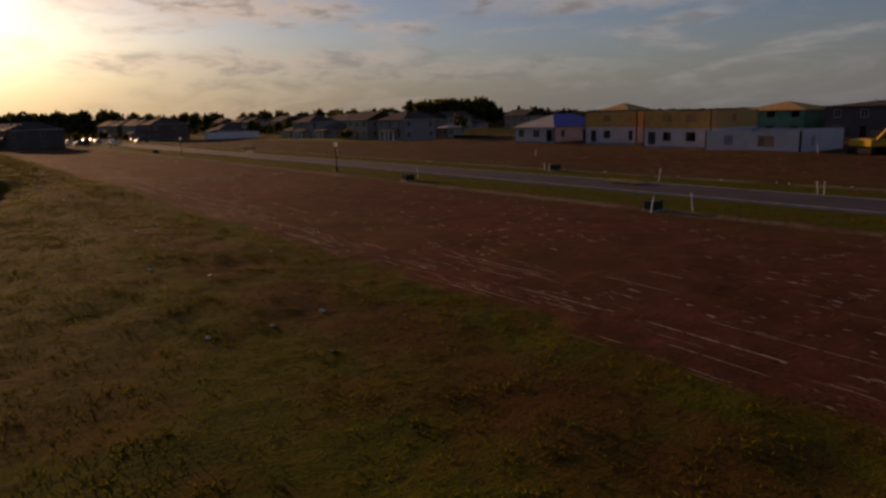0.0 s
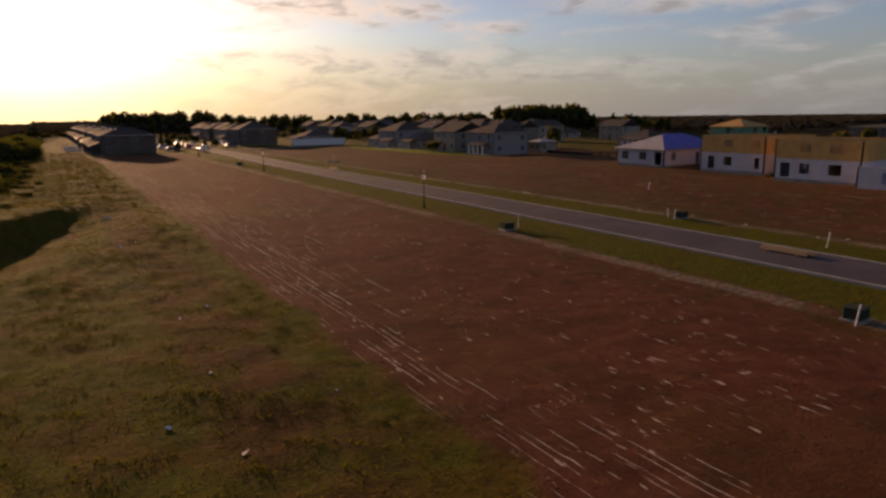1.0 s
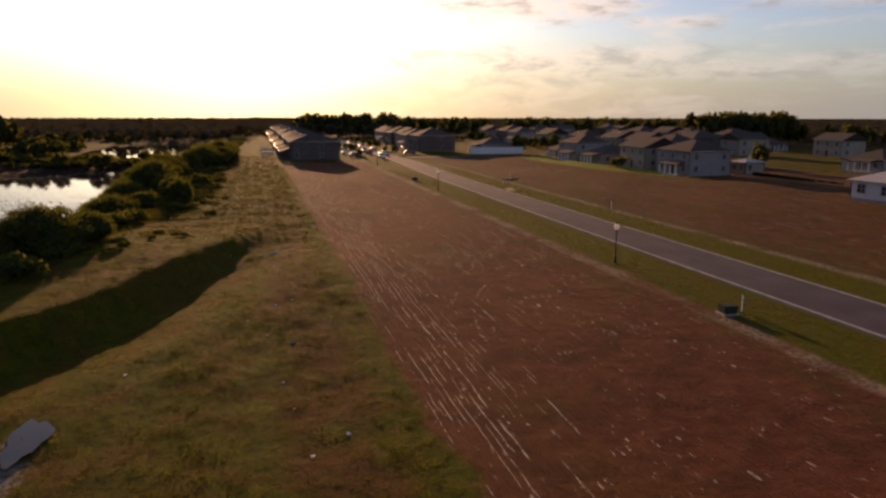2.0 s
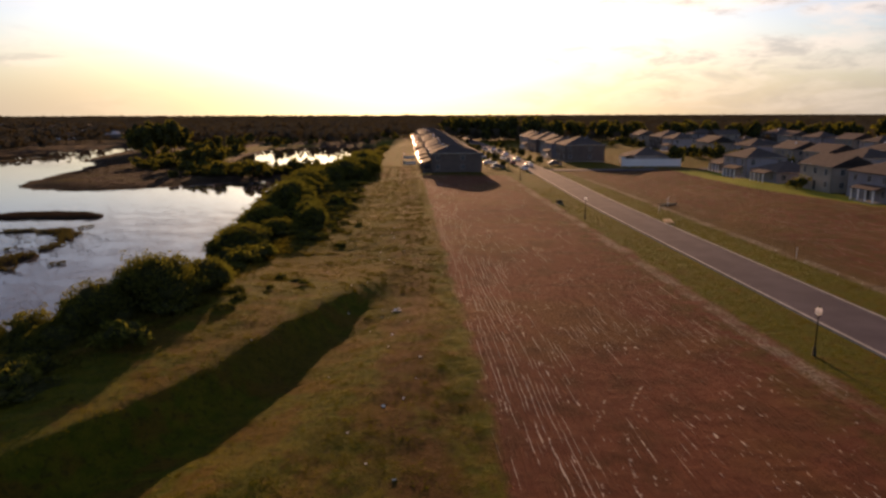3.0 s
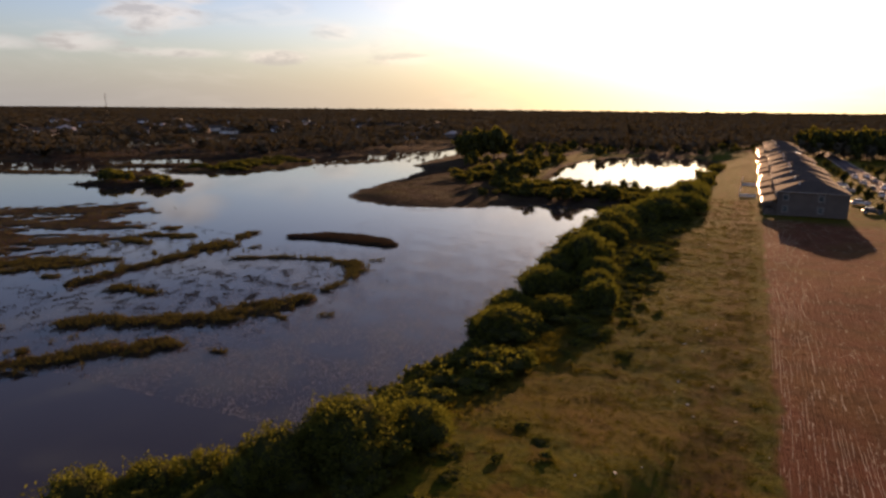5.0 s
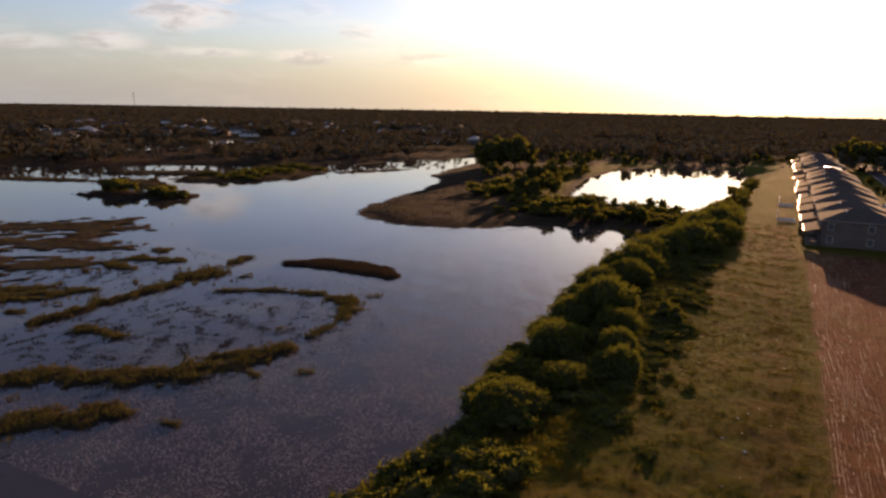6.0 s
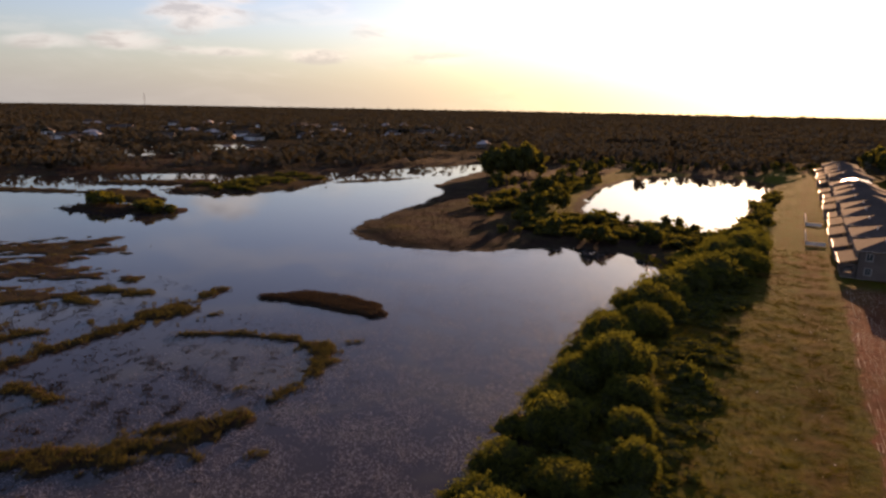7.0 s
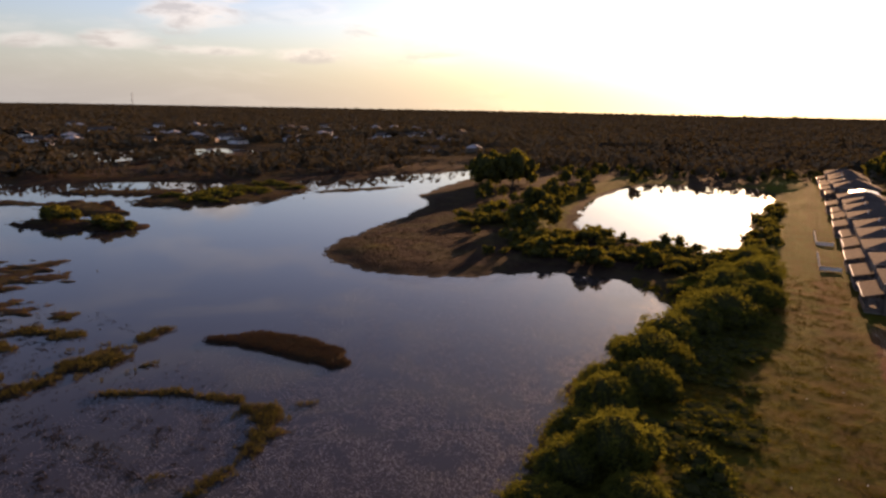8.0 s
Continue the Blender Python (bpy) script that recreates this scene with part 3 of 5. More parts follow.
def tube(bm, points, radii, sides=10, cap=True):
    """A round bar along points."""
    rings = []
    for i, (p, r) in enumerate(zip(points, radii)):
        a, b = Vector(points[max(i - 1, 0)]), Vector(points[min(i + 1, len(points) - 1)])
        q = (b - a).to_track_quat("Z", "Y")
        rings.append([bm.verts.new(Vector(p) + q @ Vector((r * math.cos(6.2832 * k / sides), r * math.sin(6.2832 * k / sides), 0))) for k in range(sides)])
    for r0, r1 in zip(rings[:-1], rings[1:]):
        for k in range(sides):
            bm.faces.new((r0[k], r0[(k + 1) % sides], r1[(k + 1) % sides], r1[k]))
    if cap:
        bm.faces.new(rings[0][::-1]), bm.faces.new(rings[-1])


def turned(bm, profile, sides=14):
    """A solid of revolution round z, from (radius, height) pairs."""
    tube(bm, [(0, 0, h) for r, h in profile], [r for r, h in profile], sides)


def part(name, bm, mat, parent=None, label="", even=False):
    me = bpy.data.meshes.new(name)
    bmesh.ops.recalc_face_normals(bm, faces=bm.faces[:])
    bm.to_mesh(me)
    bm.free()
    me.materials.append(mat)
    if even:
        me.polygons.foreach_set("use_smooth", np.ones(len(me.polygons), bool))
    ob = new(name, me)
    if parent:
        ob.parent = parent
    return tagged(ob, label)


# ---- the road, its kerbs and the marks of use ----
def strip(name, x0, x1, y0, y1, z, thick, mat, step=4.0, crown=0.0, bend=0.0):
    bm = bmesh.new()
    n = int((y1 - y0) / step)
    rows = []
    for i in range(n + 1):
        y = y0 + (y1 - y0) * i / n
        aside = bend * float(smooth(np.array([y]), 70, 150)[0])
        rows.append([bm.verts.new((x0 + aside + (x1 - x0) * k / 4, y, z + crown * (1 - abs(k - 2) / 2))) for k in range(5)])
    for a, b in zip(rows[:-1], rows[1:]):
        for k in range(4):
            bm.faces.new((a[k], a[k + 1], b[k + 1], b[k]))
    ret = bmesh.ops.extrude_face_region(bm, geom=bm.faces[:])
    bmesh.ops.translate(bm, verts=[v for v in ret["geom"] if isinstance(v, bmesh.types.BMVert)], vec=(0, 0, -thick))
    return part(name, bm, mat)


tagged(strip("road", 5.1, 11.1, -260, 420, 0.10, 0.4, ASPHALT, crown=0.06, bend=1.8), "grey asphalt street between bare building lots", "road", kind="structure")
tagged(strip("kerb_west", 4.78, 5.1, -260, 420, 0.17, 0.5, CONCRETE, bend=1.8), "pale rolled concrete kerb", "kerb", kind="structure")
tagged(strip("side_street", 0, 6.0, 11.6, 150, 0.11, 0.4, ASPHALT), "grey asphalt side street past the bare lots", "road", kind="structure").matrix_world = pose(0, 158.0, 0, 0, 0, -90) @ pose(-3, 0, 0)
tagged(strip("kerb_east", 11.1, 11.42, -260, 420, 0.17, 0.5, CONCRETE, bend=1.8), "pale rolled concrete kerb", "kerb", kind="structure")

# ---- street furniture on the verges ----
def street_lamp(x, y):
    root = new("street_lamp")
    bm = bmesh.new()
    turned(bm, [(0.16, 0), (0.17, 0.12), (0.13, 0.2), (0.12, 0.55), (0.075, 0.7), (0.06, 0.78)])
    part("base", bm, DARK, root, even=True)
    bm = bmesh.new()
    turned(bm, [(0.055, 0.75), (0.042, 2.95), (0.07, 3.0), (0.045, 3.06), (0.1, 3.16)])
    part("post", bm, DARK, root, even=True)
    bm = bmesh.new()
    turned(bm, [(0.1, 3.16), (0.2, 3.26), (0.25, 3.42), (0.22, 3.6), (0.12, 3.74)])
    part("globe", bm, GLOBE, root, "white acorn globe", even=True)
    bm = bmesh.new()
    turned(bm, [(0.12, 3.72), (0.09, 3.79), (0.03, 3.85), (0.015, 3.95)])
    part("cap", bm, DARK, root, even=True)
    root.location = (x, y, ground_z(x, y) - 0.03)
    return tagged(root, "black post lamp with white acorn globe on the verge", "street lamp", "street lamps along the road")


lamp = street_lamp(0, 0)
for yy in (64.7, 129.5):
    copy_thing(lamp, pose(0, yy, ground_z(0, yy) - 0.03))


def utility_box(x, y, turn=0):
    root = new("utility_box")
    bm = bmesh.new()
    box(bm, -0.62, 0.62, -0.57, 0.57, -0.1, 0.1, 0.03)
    part("pad", bm, CONCRETE, root, "concrete pad")
    bm = bmesh.new()
    box(bm, -0.5, 0.5, -0.45, 0.45, 0.1, 0.62, 0.05)
    part("cabinet", bm, GREEN_METAL, root)
    bm = bmesh.new()
    box(bm, -0.54, 0.54, -0.49, 0.49, 0.62, 0.69, 0.03)
    part("lid", bm, GREEN_METAL, root)
    bm = bmesh.new()
    box(bm, 0.05, 0.11, -0.485, -0.45, 0.3, 0.45)
    part("latch", bm, DARK, root)
    root.matrix_world = pose(x, y, ground_z(x, y), 0, 0, turn)
    return tagged(root, "dark green metal transformer box on concrete pad", "utility box", "utility boxes on the verge")


ubox = utility_box(-2.2, -48.4, 8)
for xx_, yy_, tt_ in ((-0.9, -17.2, -5), (0.0, 84.0, 4), (17.0, -21.2, 10)):
    copy_thing(ubox, pose(xx_, yy_, ground_z(xx_, yy_), 0, 0, tt_))


def marker(x, y, tall=1.4, lean=4):
    bm = bmesh.new()
    turned(bm, [(0.04, -0.2), (0.04, tall - 0.06), (0.052, tall - 0.05), (0.052, tall)], 8)
    ob = part("marker_pipe", bm, WHITE)
    ob.matrix_world = pose(x, y, ground_z(x, y), lean, lean * 0.6, 0)
    return tagged(ob, "white plastic service pipe standing in the verge", "pipe", "white service pipes")


for k, (xx_, yy_, hh_) in enumerate(((-1.0, -50.6, 1.2), (0.45, -17.0, 1.2), (14.1, -37.3, 1.2), (16.3, -20.2, 0.9), (15.8, -21.4, 0.9), (12.5, -52.5, 1.0), (12.8, -52.8, 1.0), (-3.3, -49.0, 1.1), (19.6, 78.5, 1.6),
                                     (15.0, 71, 1.0), (49.3, -36, 1.2), (18.0, 33, 1.3), (33, -2, 1.1))):
    marker(xx_, yy_, hh_, 3 * ((k * 7) % 5 - 2))


def lumber(x, y, turn):
    root = new("lumber_stack")
    r = random.Random(5)
    for i in range(7):
        bm = bmesh.new()
        box(bm, -1.9 + r.uniform(-0.2, 0.2), 1.9 + r.uniform(-0.3, 0.3), -0.7 + 0.2 * i, -0.53 + 0.2 * i, 0.1 + 0.05 * (i % 3), 0.18 + 0.05 * (i % 3), 0.01)
        part("plank", bm, TIMBER, root)
    for xx in (-1.2, 1.2):
        bm = bmesh.new()
        box(bm, xx - 0.06, xx + 0.06, -0.8, 0.8, 0, 0.1)
        part("bearer", bm, TIMBER, root)
    root.matrix_world = pose(x, y, max(ground_z(x, y), 0.13 if 5 < x < 11.2 else -9) + 0.03, 0, 0, turn)
    return tagged(root, "weathered planks stacked low at the roadside", "lumber")


lumber(9.4, -37.2, 88)
lumber(20.0, 80.2, 20)
lumber(12.5, 60.2, 75)


def rubble(x, y, size, seed):
    """A broken angular lump lying flat."""
    r = random.Random(seed)
    bm = bmesh.new()
    for k in range(11):
        bm.verts.new((size * r.uniform(-1.3, 1.3), size * r.uniform(-0.8, 0.8), size * r.uniform(-0.3, 0.55)))
    bmesh.ops.convex_hull(bm, input=bm.verts[:])
    bmesh.ops.delete(bm, geom=[v for v in bm.verts if not v.link_faces], context="VERTS")
    ob = part("stone", bm, STONE)
    ob.matrix_world = pose(x, y, ground_z(x, y) + size * 0.12, r.uniform(-12, 12), 0, r.uniform(0, 360))
    return tagged(ob, "pale lump of rubble lying in the grass", "stone", "rubble lumps in the grass")


rr = random.Random(12)
for k in range(70):
    yy = rr.uniform(-60, 125)
    rubble(-31.2 + rr.gauss(0, 1.6) + (0 if k % 3 else rr.uniform(-8, 4)), yy, rr.uniform(0.06, 0.17), 400 + k)
for k, (xx_, yy_) in enumerate(((-31.1, 14.5), (-30.8, 14.9), (-31.4, 14.2), (-30.7, 14.4), (-31.2, 15.0), (-32.7, 55), (-31.9, 56.5))):
    rubble(xx_, yy_, 0.22 - 0.015 * k, 90 + k)


for k in range(34):
    rubble(17.9 + rr.gauss(0, 0.7), rr.uniform(-58, 45), rr.uniform(0.05, 0.15), 600 + k)


# ---- houses ----
def wall_run(bm, ax, ay, bx, by, z0, z1, thick, holes=()):
    """An upright wall from a to b (its outer face on the line, thickness to the left of a-b), with openings (from, to, sill, head)."""
    length = math.hypot(bx - ax, by - ay)
    ex, ey = (bx - ax) / length, (by - ay) / length
    us = sorted({0.0, length, *[h[0] for h in holes], *[h[1] for h in holes]})
    vs = sorted({z0, z1, *[z0 + h[2] for h in holes], *[z0 + h[3] for h in holes]})
    for u0, u1 in zip(us[:-1], us[1:]):
        for v0, v1 in zip(vs[:-1], vs[1:]):
            um, vm = (u0 + u1) / 2, (v0 + v1) / 2 - z0
            if any(h[0] < um < h[1] and h[2] < vm < h[3] for h in holes):
                continue
            pts = [(ax + ex * u - ey * t, ay + ey * u + ex * t) for u, t in ((u0, 0), (u1, 0), (u1, thick), (u0, thick))]
            lo, hi = [bm.verts.new((*p, v0)) for p in pts], [bm.verts.new((*p, v1)) for p in pts]
            bm.faces.new(lo[::-1]), bm.faces.new(hi)
            for k in range(4):
                bm.faces.new((lo[k], lo[(k + 1) % 4], hi[(k + 1) % 4], hi[k]))
    bmesh.ops.remove_doubles(bm, verts=bm.verts[:], dist=0.0005)


def hip_roof(bm, w, d, z, rise, over=0.45, gable=False, thick=0.16):
    """A roof over w (x) by d (y), centred: ridge along the longer side."""
    a, b = w / 2 + over, d / 2 + over
    if w >= d:
        e = a if gable else a - b
        ridge = [(-e, 0), (e, 0)]
    else:
        e = b if gable else b - a
        ridge = [(0, -e), (0, e)]
    lo = [(-a, -b), (a, -b), (a, b), (-a, b)]
    layers = []
    for dz in (0.0, -thick):
        layers.append(([bm.verts.new((x, y, z + dz)) for x, y in lo], [bm.verts.new((x, y, z + rise + dz)) for x, y in ridge]))
    for k, (c, r) in enumerate(layers):
        if w >= d:
            faces = [(c[0], c[1], r[1], r[0]), (c[1], c[2], r[1]), (c[2], c[3], r[0], r[1]), (c[3], c[0], r[0])]
        else:
            faces = [(c[0], c[1], r[0]), (c[1], c[2], r[1], r[0]), (c[2], c[3], r[1]), (c[3], c[0], r[0], r[1])]
        for f in faces:
            bm.faces.new(f)
    for k in range(4):
        bm.faces.new((layers[0][0][k], layers[0][0][(k + 1) % 4], layers[1][0][(k + 1) % 4], layers[1][0][k]))


def window(parent, ax, ay, bx, by, z0, z1, inset=0.06):
    """A casing, a crossbar and a pane in the opening between a and b."""
    length = math.hypot(bx - ax, by - ay)
    ex, ey = (bx - ax) / length, (by - ay) / length
    bm = bmesh.new()
    for u0, u1, v0, v1 in ((-0.08, 0.06, z0 - 0.08, z1 + 0.08), (length - 0.06, length + 0.08, z0 - 0.08, z1 + 0.08), (0.06, length - 0.06, z1 - 0.06, z1 + 0.08),
                           (0.06, length - 0.06, z0 - 0.08, z0 + 0.06), (0.06, length - 0.06, (z0 + z1) / 2 - 0.03, (z0 + z1) / 2 + 0.03), (length / 2 - 0.03, length / 2 + 0.03, z0 + 0.06, z1 - 0.06)):
        pts = [(ax + ex * u - ey * t, ay + ey * u + ex * t) for u, t in ((u0, -0.04), (u1, -0.04), (u1, 0.07), (u0, 0.07))]
        lo, hi = [bm.verts.new((*p, v0)) for p in pts], [bm.verts.new((*p, v1)) for p in pts]
        bm.faces.new(lo[::-1]), bm.faces.new(hi)
        for k in range(4):
            bm.faces.new((lo[k], lo[(k + 1) % 4], hi[(k + 1) % 4], hi[k]))
    bmesh.ops.remove_doubles(bm, verts=bm.verts[:], dist=0.0005)
    casing = part("window", bm, TRIM, parent, "pale window frame with glass")
    bm = bmesh.new()
    pts = [(ax + ex * u - ey * inset, ay + ey * u + ex * inset) for u in (0.0, length)]
    lo, hi = [bm.verts.new((*p, z0)) for p in pts], [bm.verts.new((*p, z1)) for p in pts]
    bm.faces.new((lo[0], lo[1], hi[1], hi[0]))
    part("pane", bm, GLASS, casing)


def sides(w, d):
    """The four outer walls, anticlockwise as seen from above, so that thickness goes inwards."""
    a, b = w / 2, d / 2
    return {"front": (-a, b, -a, -b), "south": (-a, -b, a, -b), "back": (a, -b, a, b), "north": (a, b, -a, b)}


def house(w, d, storeys, rise, wall_mat, roof_mat, label, gable=False, group="", door=True, porch=0.0, veranda=0.0):
    """A finished house round its middle; its front looks to -x."""
    root = new("house")
    tall = 2.75 * storeys
    for side, (ax, ay, bx, by) in sides(w, d).items():
        length = math.hypot(bx - ax, by - ay)
        n = max(2, int(length // 3.4))
        holes = []
        for s in range(storeys):
            for i in range(n):
                c = length * (i + 0.5) / n
                if side == "front" and s == 0 and i == n // 2 and door:
                    holes.append((c - 0.5, c + 0.5, 0.05, 2.1))
                elif not (side in ("north", "south") and i % 2):
                    holes.append((c - 0.55, c + 0.55, 2.75 * s + 0.9, 2.75 * s + 2.2))
        bm = bmesh.new()
        wall_run(bm, ax, ay, bx, by, 0.0, tall, 0.22, holes)
        part("wall", bm, wall_mat, root)
        ex, ey = (bx - ax) / length, (by - ay) / length
        for h in holes:
            if h[2] < 0.1:
                bm = bmesh.new()
                wall_run(bm, ax + ex * h[0] - ey * 0.06, ay + ey * h[0] + ex * 0.06, ax + ex * h[1] - ey * 0.06, ay + ey * h[1] + ex * 0.06, h[2], h[3], 0.06)
                part("door", bm, DARK, root, "dark front door")
            else:
                window(root, ax + ex * h[0], ay + ey * h[0], ax + ex * h[1], ay + ey * h[1], h[2], h[3])
    if gable:
        bm = bmesh.new()
        for s in (-1, 1):
            if w >= d:
                f = [bm.verts.new(p) for p in ((s * w / 2, -d / 2, tall), (s * w / 2, d / 2, tall), (s * w / 2, 0, tall + rise * 0.93))]
            else:
                f = [bm.verts.new(p) for p in ((-w / 2, s * d / 2, tall), (w / 2, s * d / 2, tall), (0, s * d / 2, tall + rise * 0.93))]
            bm.faces.new(f)
        ret = bmesh.ops.extrude_face_region(bm, geom=bm.faces[:])
        mv = [v for v in ret["geom"] if isinstance(v, bmesh.types.BMVert)]
        for v in mv:
            if w >= d:
                v.co.x *= 1 - 0.4 / w
            else:
                v.co.y *= 1 - 0.4 / d
        part("gable", bm, wall_mat, root)
    bm = bmesh.new()
    hip_roof(bm, w, d, tall + 0.05, rise, gable=gable)
    part("roof", bm, roof_mat, root)
    a, b = w / 2 + 0.46, d / 2 + 0.46
    for s in (-1, 1):
        bm = bmesh.new()
        if gable and w < d:
            box(bm, s * a - 0.05, s * a + 0.05, -b, b, tall - 0.03, tall + 0.12)
        else:
            box(bm, -a, a, s * b - 0.05, s * b + 0.05, tall - 0.03, tall + 0.12)
        part("gutter", bm, METAL_ROOF, root, "pale metal gutter")
    bm = bmesh.new()
    box(bm, -w / 2 + 0.05, w / 2 - 0.05, -d / 2 + 0.05, d / 2 - 0.05, -0.6, 0.02)
    part("foundation", bm, CONCRETE, root)
    bm = bmesh.new()
    box(bm, w * 0.18, w * 0.18 + 0.28, d * 0.15, d * 0.15 + 0.28, tall + 0.2, tall + rise * 0.75 + 0.4)
    part("vent_pipe", bm, WHITE, root, "pale roof vent")
    if veranda:
        # an open porch on white columns along half of the front
        x0, x1, y0, y1 = -w / 2 - veranda, -w / 2, -d * 0.36, d * 0.14
        bm = bmesh.new()
        hi = [bm.verts.new(p) for p in ((x0 - 0.3, y0 - 0.3, 2.55), (x1, y0 - 0.3, 3.2), (x1, y1 + 0.3, 3.2), (x0 - 0.3, y1 + 0.3, 2.55))]
        lo = [bm.verts.new((v.co.x, v.co.y, v.co.z - 0.16)) for v in hi]
        bm.faces.new(hi), bm.faces.new(lo[::-1])
        for k in range(4):
            bm.faces.new((hi[k], lo[k], lo[(k + 1) % 4], hi[(k + 1) % 4]))
        part("porch_roof", bm, roof_mat, root)
        for k in range(4):
            bm = bmesh.new()
            yy = y0 + (y1 - y0) * k / 3
            box(bm, x0 - 0.12, x0 + 0.12, yy - 0.12, yy + 0.12, 0.1, 2.46)
            part("column", bm, WHITE, root, "white porch column")
        bm = bmesh.new()
        box(bm, x0 - 0.2, x1, y0 - 0.2, y1 + 0.2, -0.5, 0.1)
        part("porch_floor", bm, CONCRETE, root)
    if porch:
        # a one-storey screened room with a lean-to roof across the back
        x0, x1, e = w / 2, w / 2 + porch, d / 2 - 0.6
        bm = bmesh.new()
        y0, y1 = -e - 0.4, e + 0.4
        hi = [bm.verts.new(p) for p in ((x0, y0, 3.75), (x1 + 0.5, y0, 2.8), (x1 + 0.5, y1, 2.8), (x0, y1, 3.75))]
        lo = [bm.verts.new((v.co.x, v.co.y, v.co.z - 0.16)) for v in hi]
        bm.faces.new(hi), bm.faces.new(lo[::-1])
        for k in range(4):
            bm.faces.new((hi[k], lo[k], lo[(k + 1) % 4], hi[(k + 1) % 4]))
        part("porch_roof", bm, roof_mat, root)
        bm = bmesh.new()
        box(bm, x1 + 0.5, x1 + 0.6, -e - 0.4, e + 0.4, 2.66, 2.82)
        part("porch_gutter", bm, METAL_ROOF, root, "pale metal gutter")
        for ax, ay, bx, by in ((x0, -e, x1, -e), (x1, -e, x1, e), (x1, e, x0, e)):
            bm = bmesh.new()
            wall_run(bm, ax, ay, bx, by, 0.0, 2.72, 0.16, [(0.5, math.hypot(bx - ax, by - ay) - 0.5, 0.8, 2.3)])
            part("porch_wall", bm, wall_mat, root)
        bm = bmesh.new()
        box(bm, x0, x1 - 0.05, -e + 0.05, e - 0.05, -0.5, 0.04)
        part("porch_floor", bm, CONCRETE, root)
    return tagged(root, label, "house", group)


def put(root, x, y, turn=0.0):
    root.matrix_world = pose(x, y, ground_z(x, y) + 0.12, 0, 0, turn)
    return root


# the row west of the street, its backs to the grass
row_a = put(house(14.8, 11.6, 2, 2.3, STUCCO, SHINGLE, "two-storey tan stucco house with brown hipped roof and back porch", group="row of houses west of the street", porch=2.6), -14.9, 159.2, 180)
row_b = put(house(14.2, 11.2, 2, 2.0, SIDING, SHINGLE, "two-storey grey house with brown hipped roof and back porch", group="row of houses west of the street", porch=2.9), -15.2, 174.9, 180)
for k in range(2, 15):
    yy = 159.2 + 15.6 * k
    if k != 9:
        copy_thing((row_a, row_b)[(k % 3) // 2], pose(-15.0 + 0.6 * math.sin(k * 2.1), yy + (5 if k > 9 else 0), ground_z(-20, yy) + 0.12, 0, 0, 180))
put(house(8.5, 13.0, 2, 0.95, STUCCO, METAL_ROOF, "two-storey house with low shining metal roof", group="row of houses west of the street"), -13.5, 304, 180)

# grey houses behind the lawn, and the streets beyond
hb1 = put(house(11, 13, 2, 2.4, SIDING_PALE, SHINGLE, "two-storey pale grey house behind a green lawn", group="houses behind the lawn", veranda=2.2), 68, 84, 0)
hb2 = put(house(10, 12, 2, 2.4, STUCCO_PALE, SHINGLE, "two-storey grey-beige house with gabled roof", gable=True, group="houses behind the lawn"), 66.8, 101, 0)
hb3 = put(house(12, 12, 1, 2.6, SIDING_PALE, SHINGLE, "single-storey pale grey house with hipped roof and columned porch", group="houses behind the lawn", veranda=2.4), 66.5, 120.5, 0)
hc = put(house(14, 15, 2, 3.0, STUCCO, SHINGLE, "brown two-storey house with wide hipped roof", group="far suburban houses"), 33, 197, 0)
rr = random.Random(31)
for xx_, yy_, src in ((66, 136, hb1), (70, 152, hb3), (31, 215, hb1), (32, 233, hb2), (33, 251, hc), (32, 270, hb1), (33, 290, hb2), (52, 182, hb3)):
    copy_thing(src, pose(xx_, yy_, ground_z(xx_, yy_) + 0.12, 0, 0, 0))
for col in range(3):
    for k in range(9):
        xx_, yy_ = 95 + 34 * col + rr.uniform(-3, 3), 130 + 21 * k + rr.uniform(-3, 3) + 12 * (col % 2)
        if rr.random() < 0.8:
            copy_thing((hb1, hb2, hb3, hc)[rr.randrange(4)], pose(xx_, yy_, ground_z(xx_, yy_) + 0.12, 0, 0, rr.choice((0, 90, 180))))
# the suburb across the lake
far_w = put(house(13, 11, 1, 2.6, WHITE, SHINGLE, "small white house among trees across the lake", group="houses across the lake", gable=True), -526, 424, 40)
far_t = put(house(13, 12, 1, 2.8, STUCCO, FELT, "small tan house with pale roof across the lake", group="houses across the lake"), -491, 460, 30)
SUBURB = [(-526, 424), (-491, 460), (-590, 497), (-514, 503), (-586, 364), (-566, 385), (-545, 352), (-283, 479), (-620, 420), (-450, 520), (-560, 560), (-470, 600)]
for k in range(40):
    a, dist = radians(rr.uniform(24, 66)), rr.uniform(540, 1050)
    SUBURB.append((-40 - dist * math.sin(a), 21 + dist * math.cos(a)))
for k, (xx_, yy_) in enumerate(SUBURB[2:]):
    if inside_out(np.array([xx_]), np.array([yy_]), FAR_POND)[0] > 12 and inside_out(np.array([xx_]), np.array([yy_]), LAKE)[0] > 30:
        copy_thing(far_w if k % 3 else far_t, pose(xx_, yy_, ground_z(xx_, yy_) + 0.12, 0, 0, rr.uniform(0, 180)))


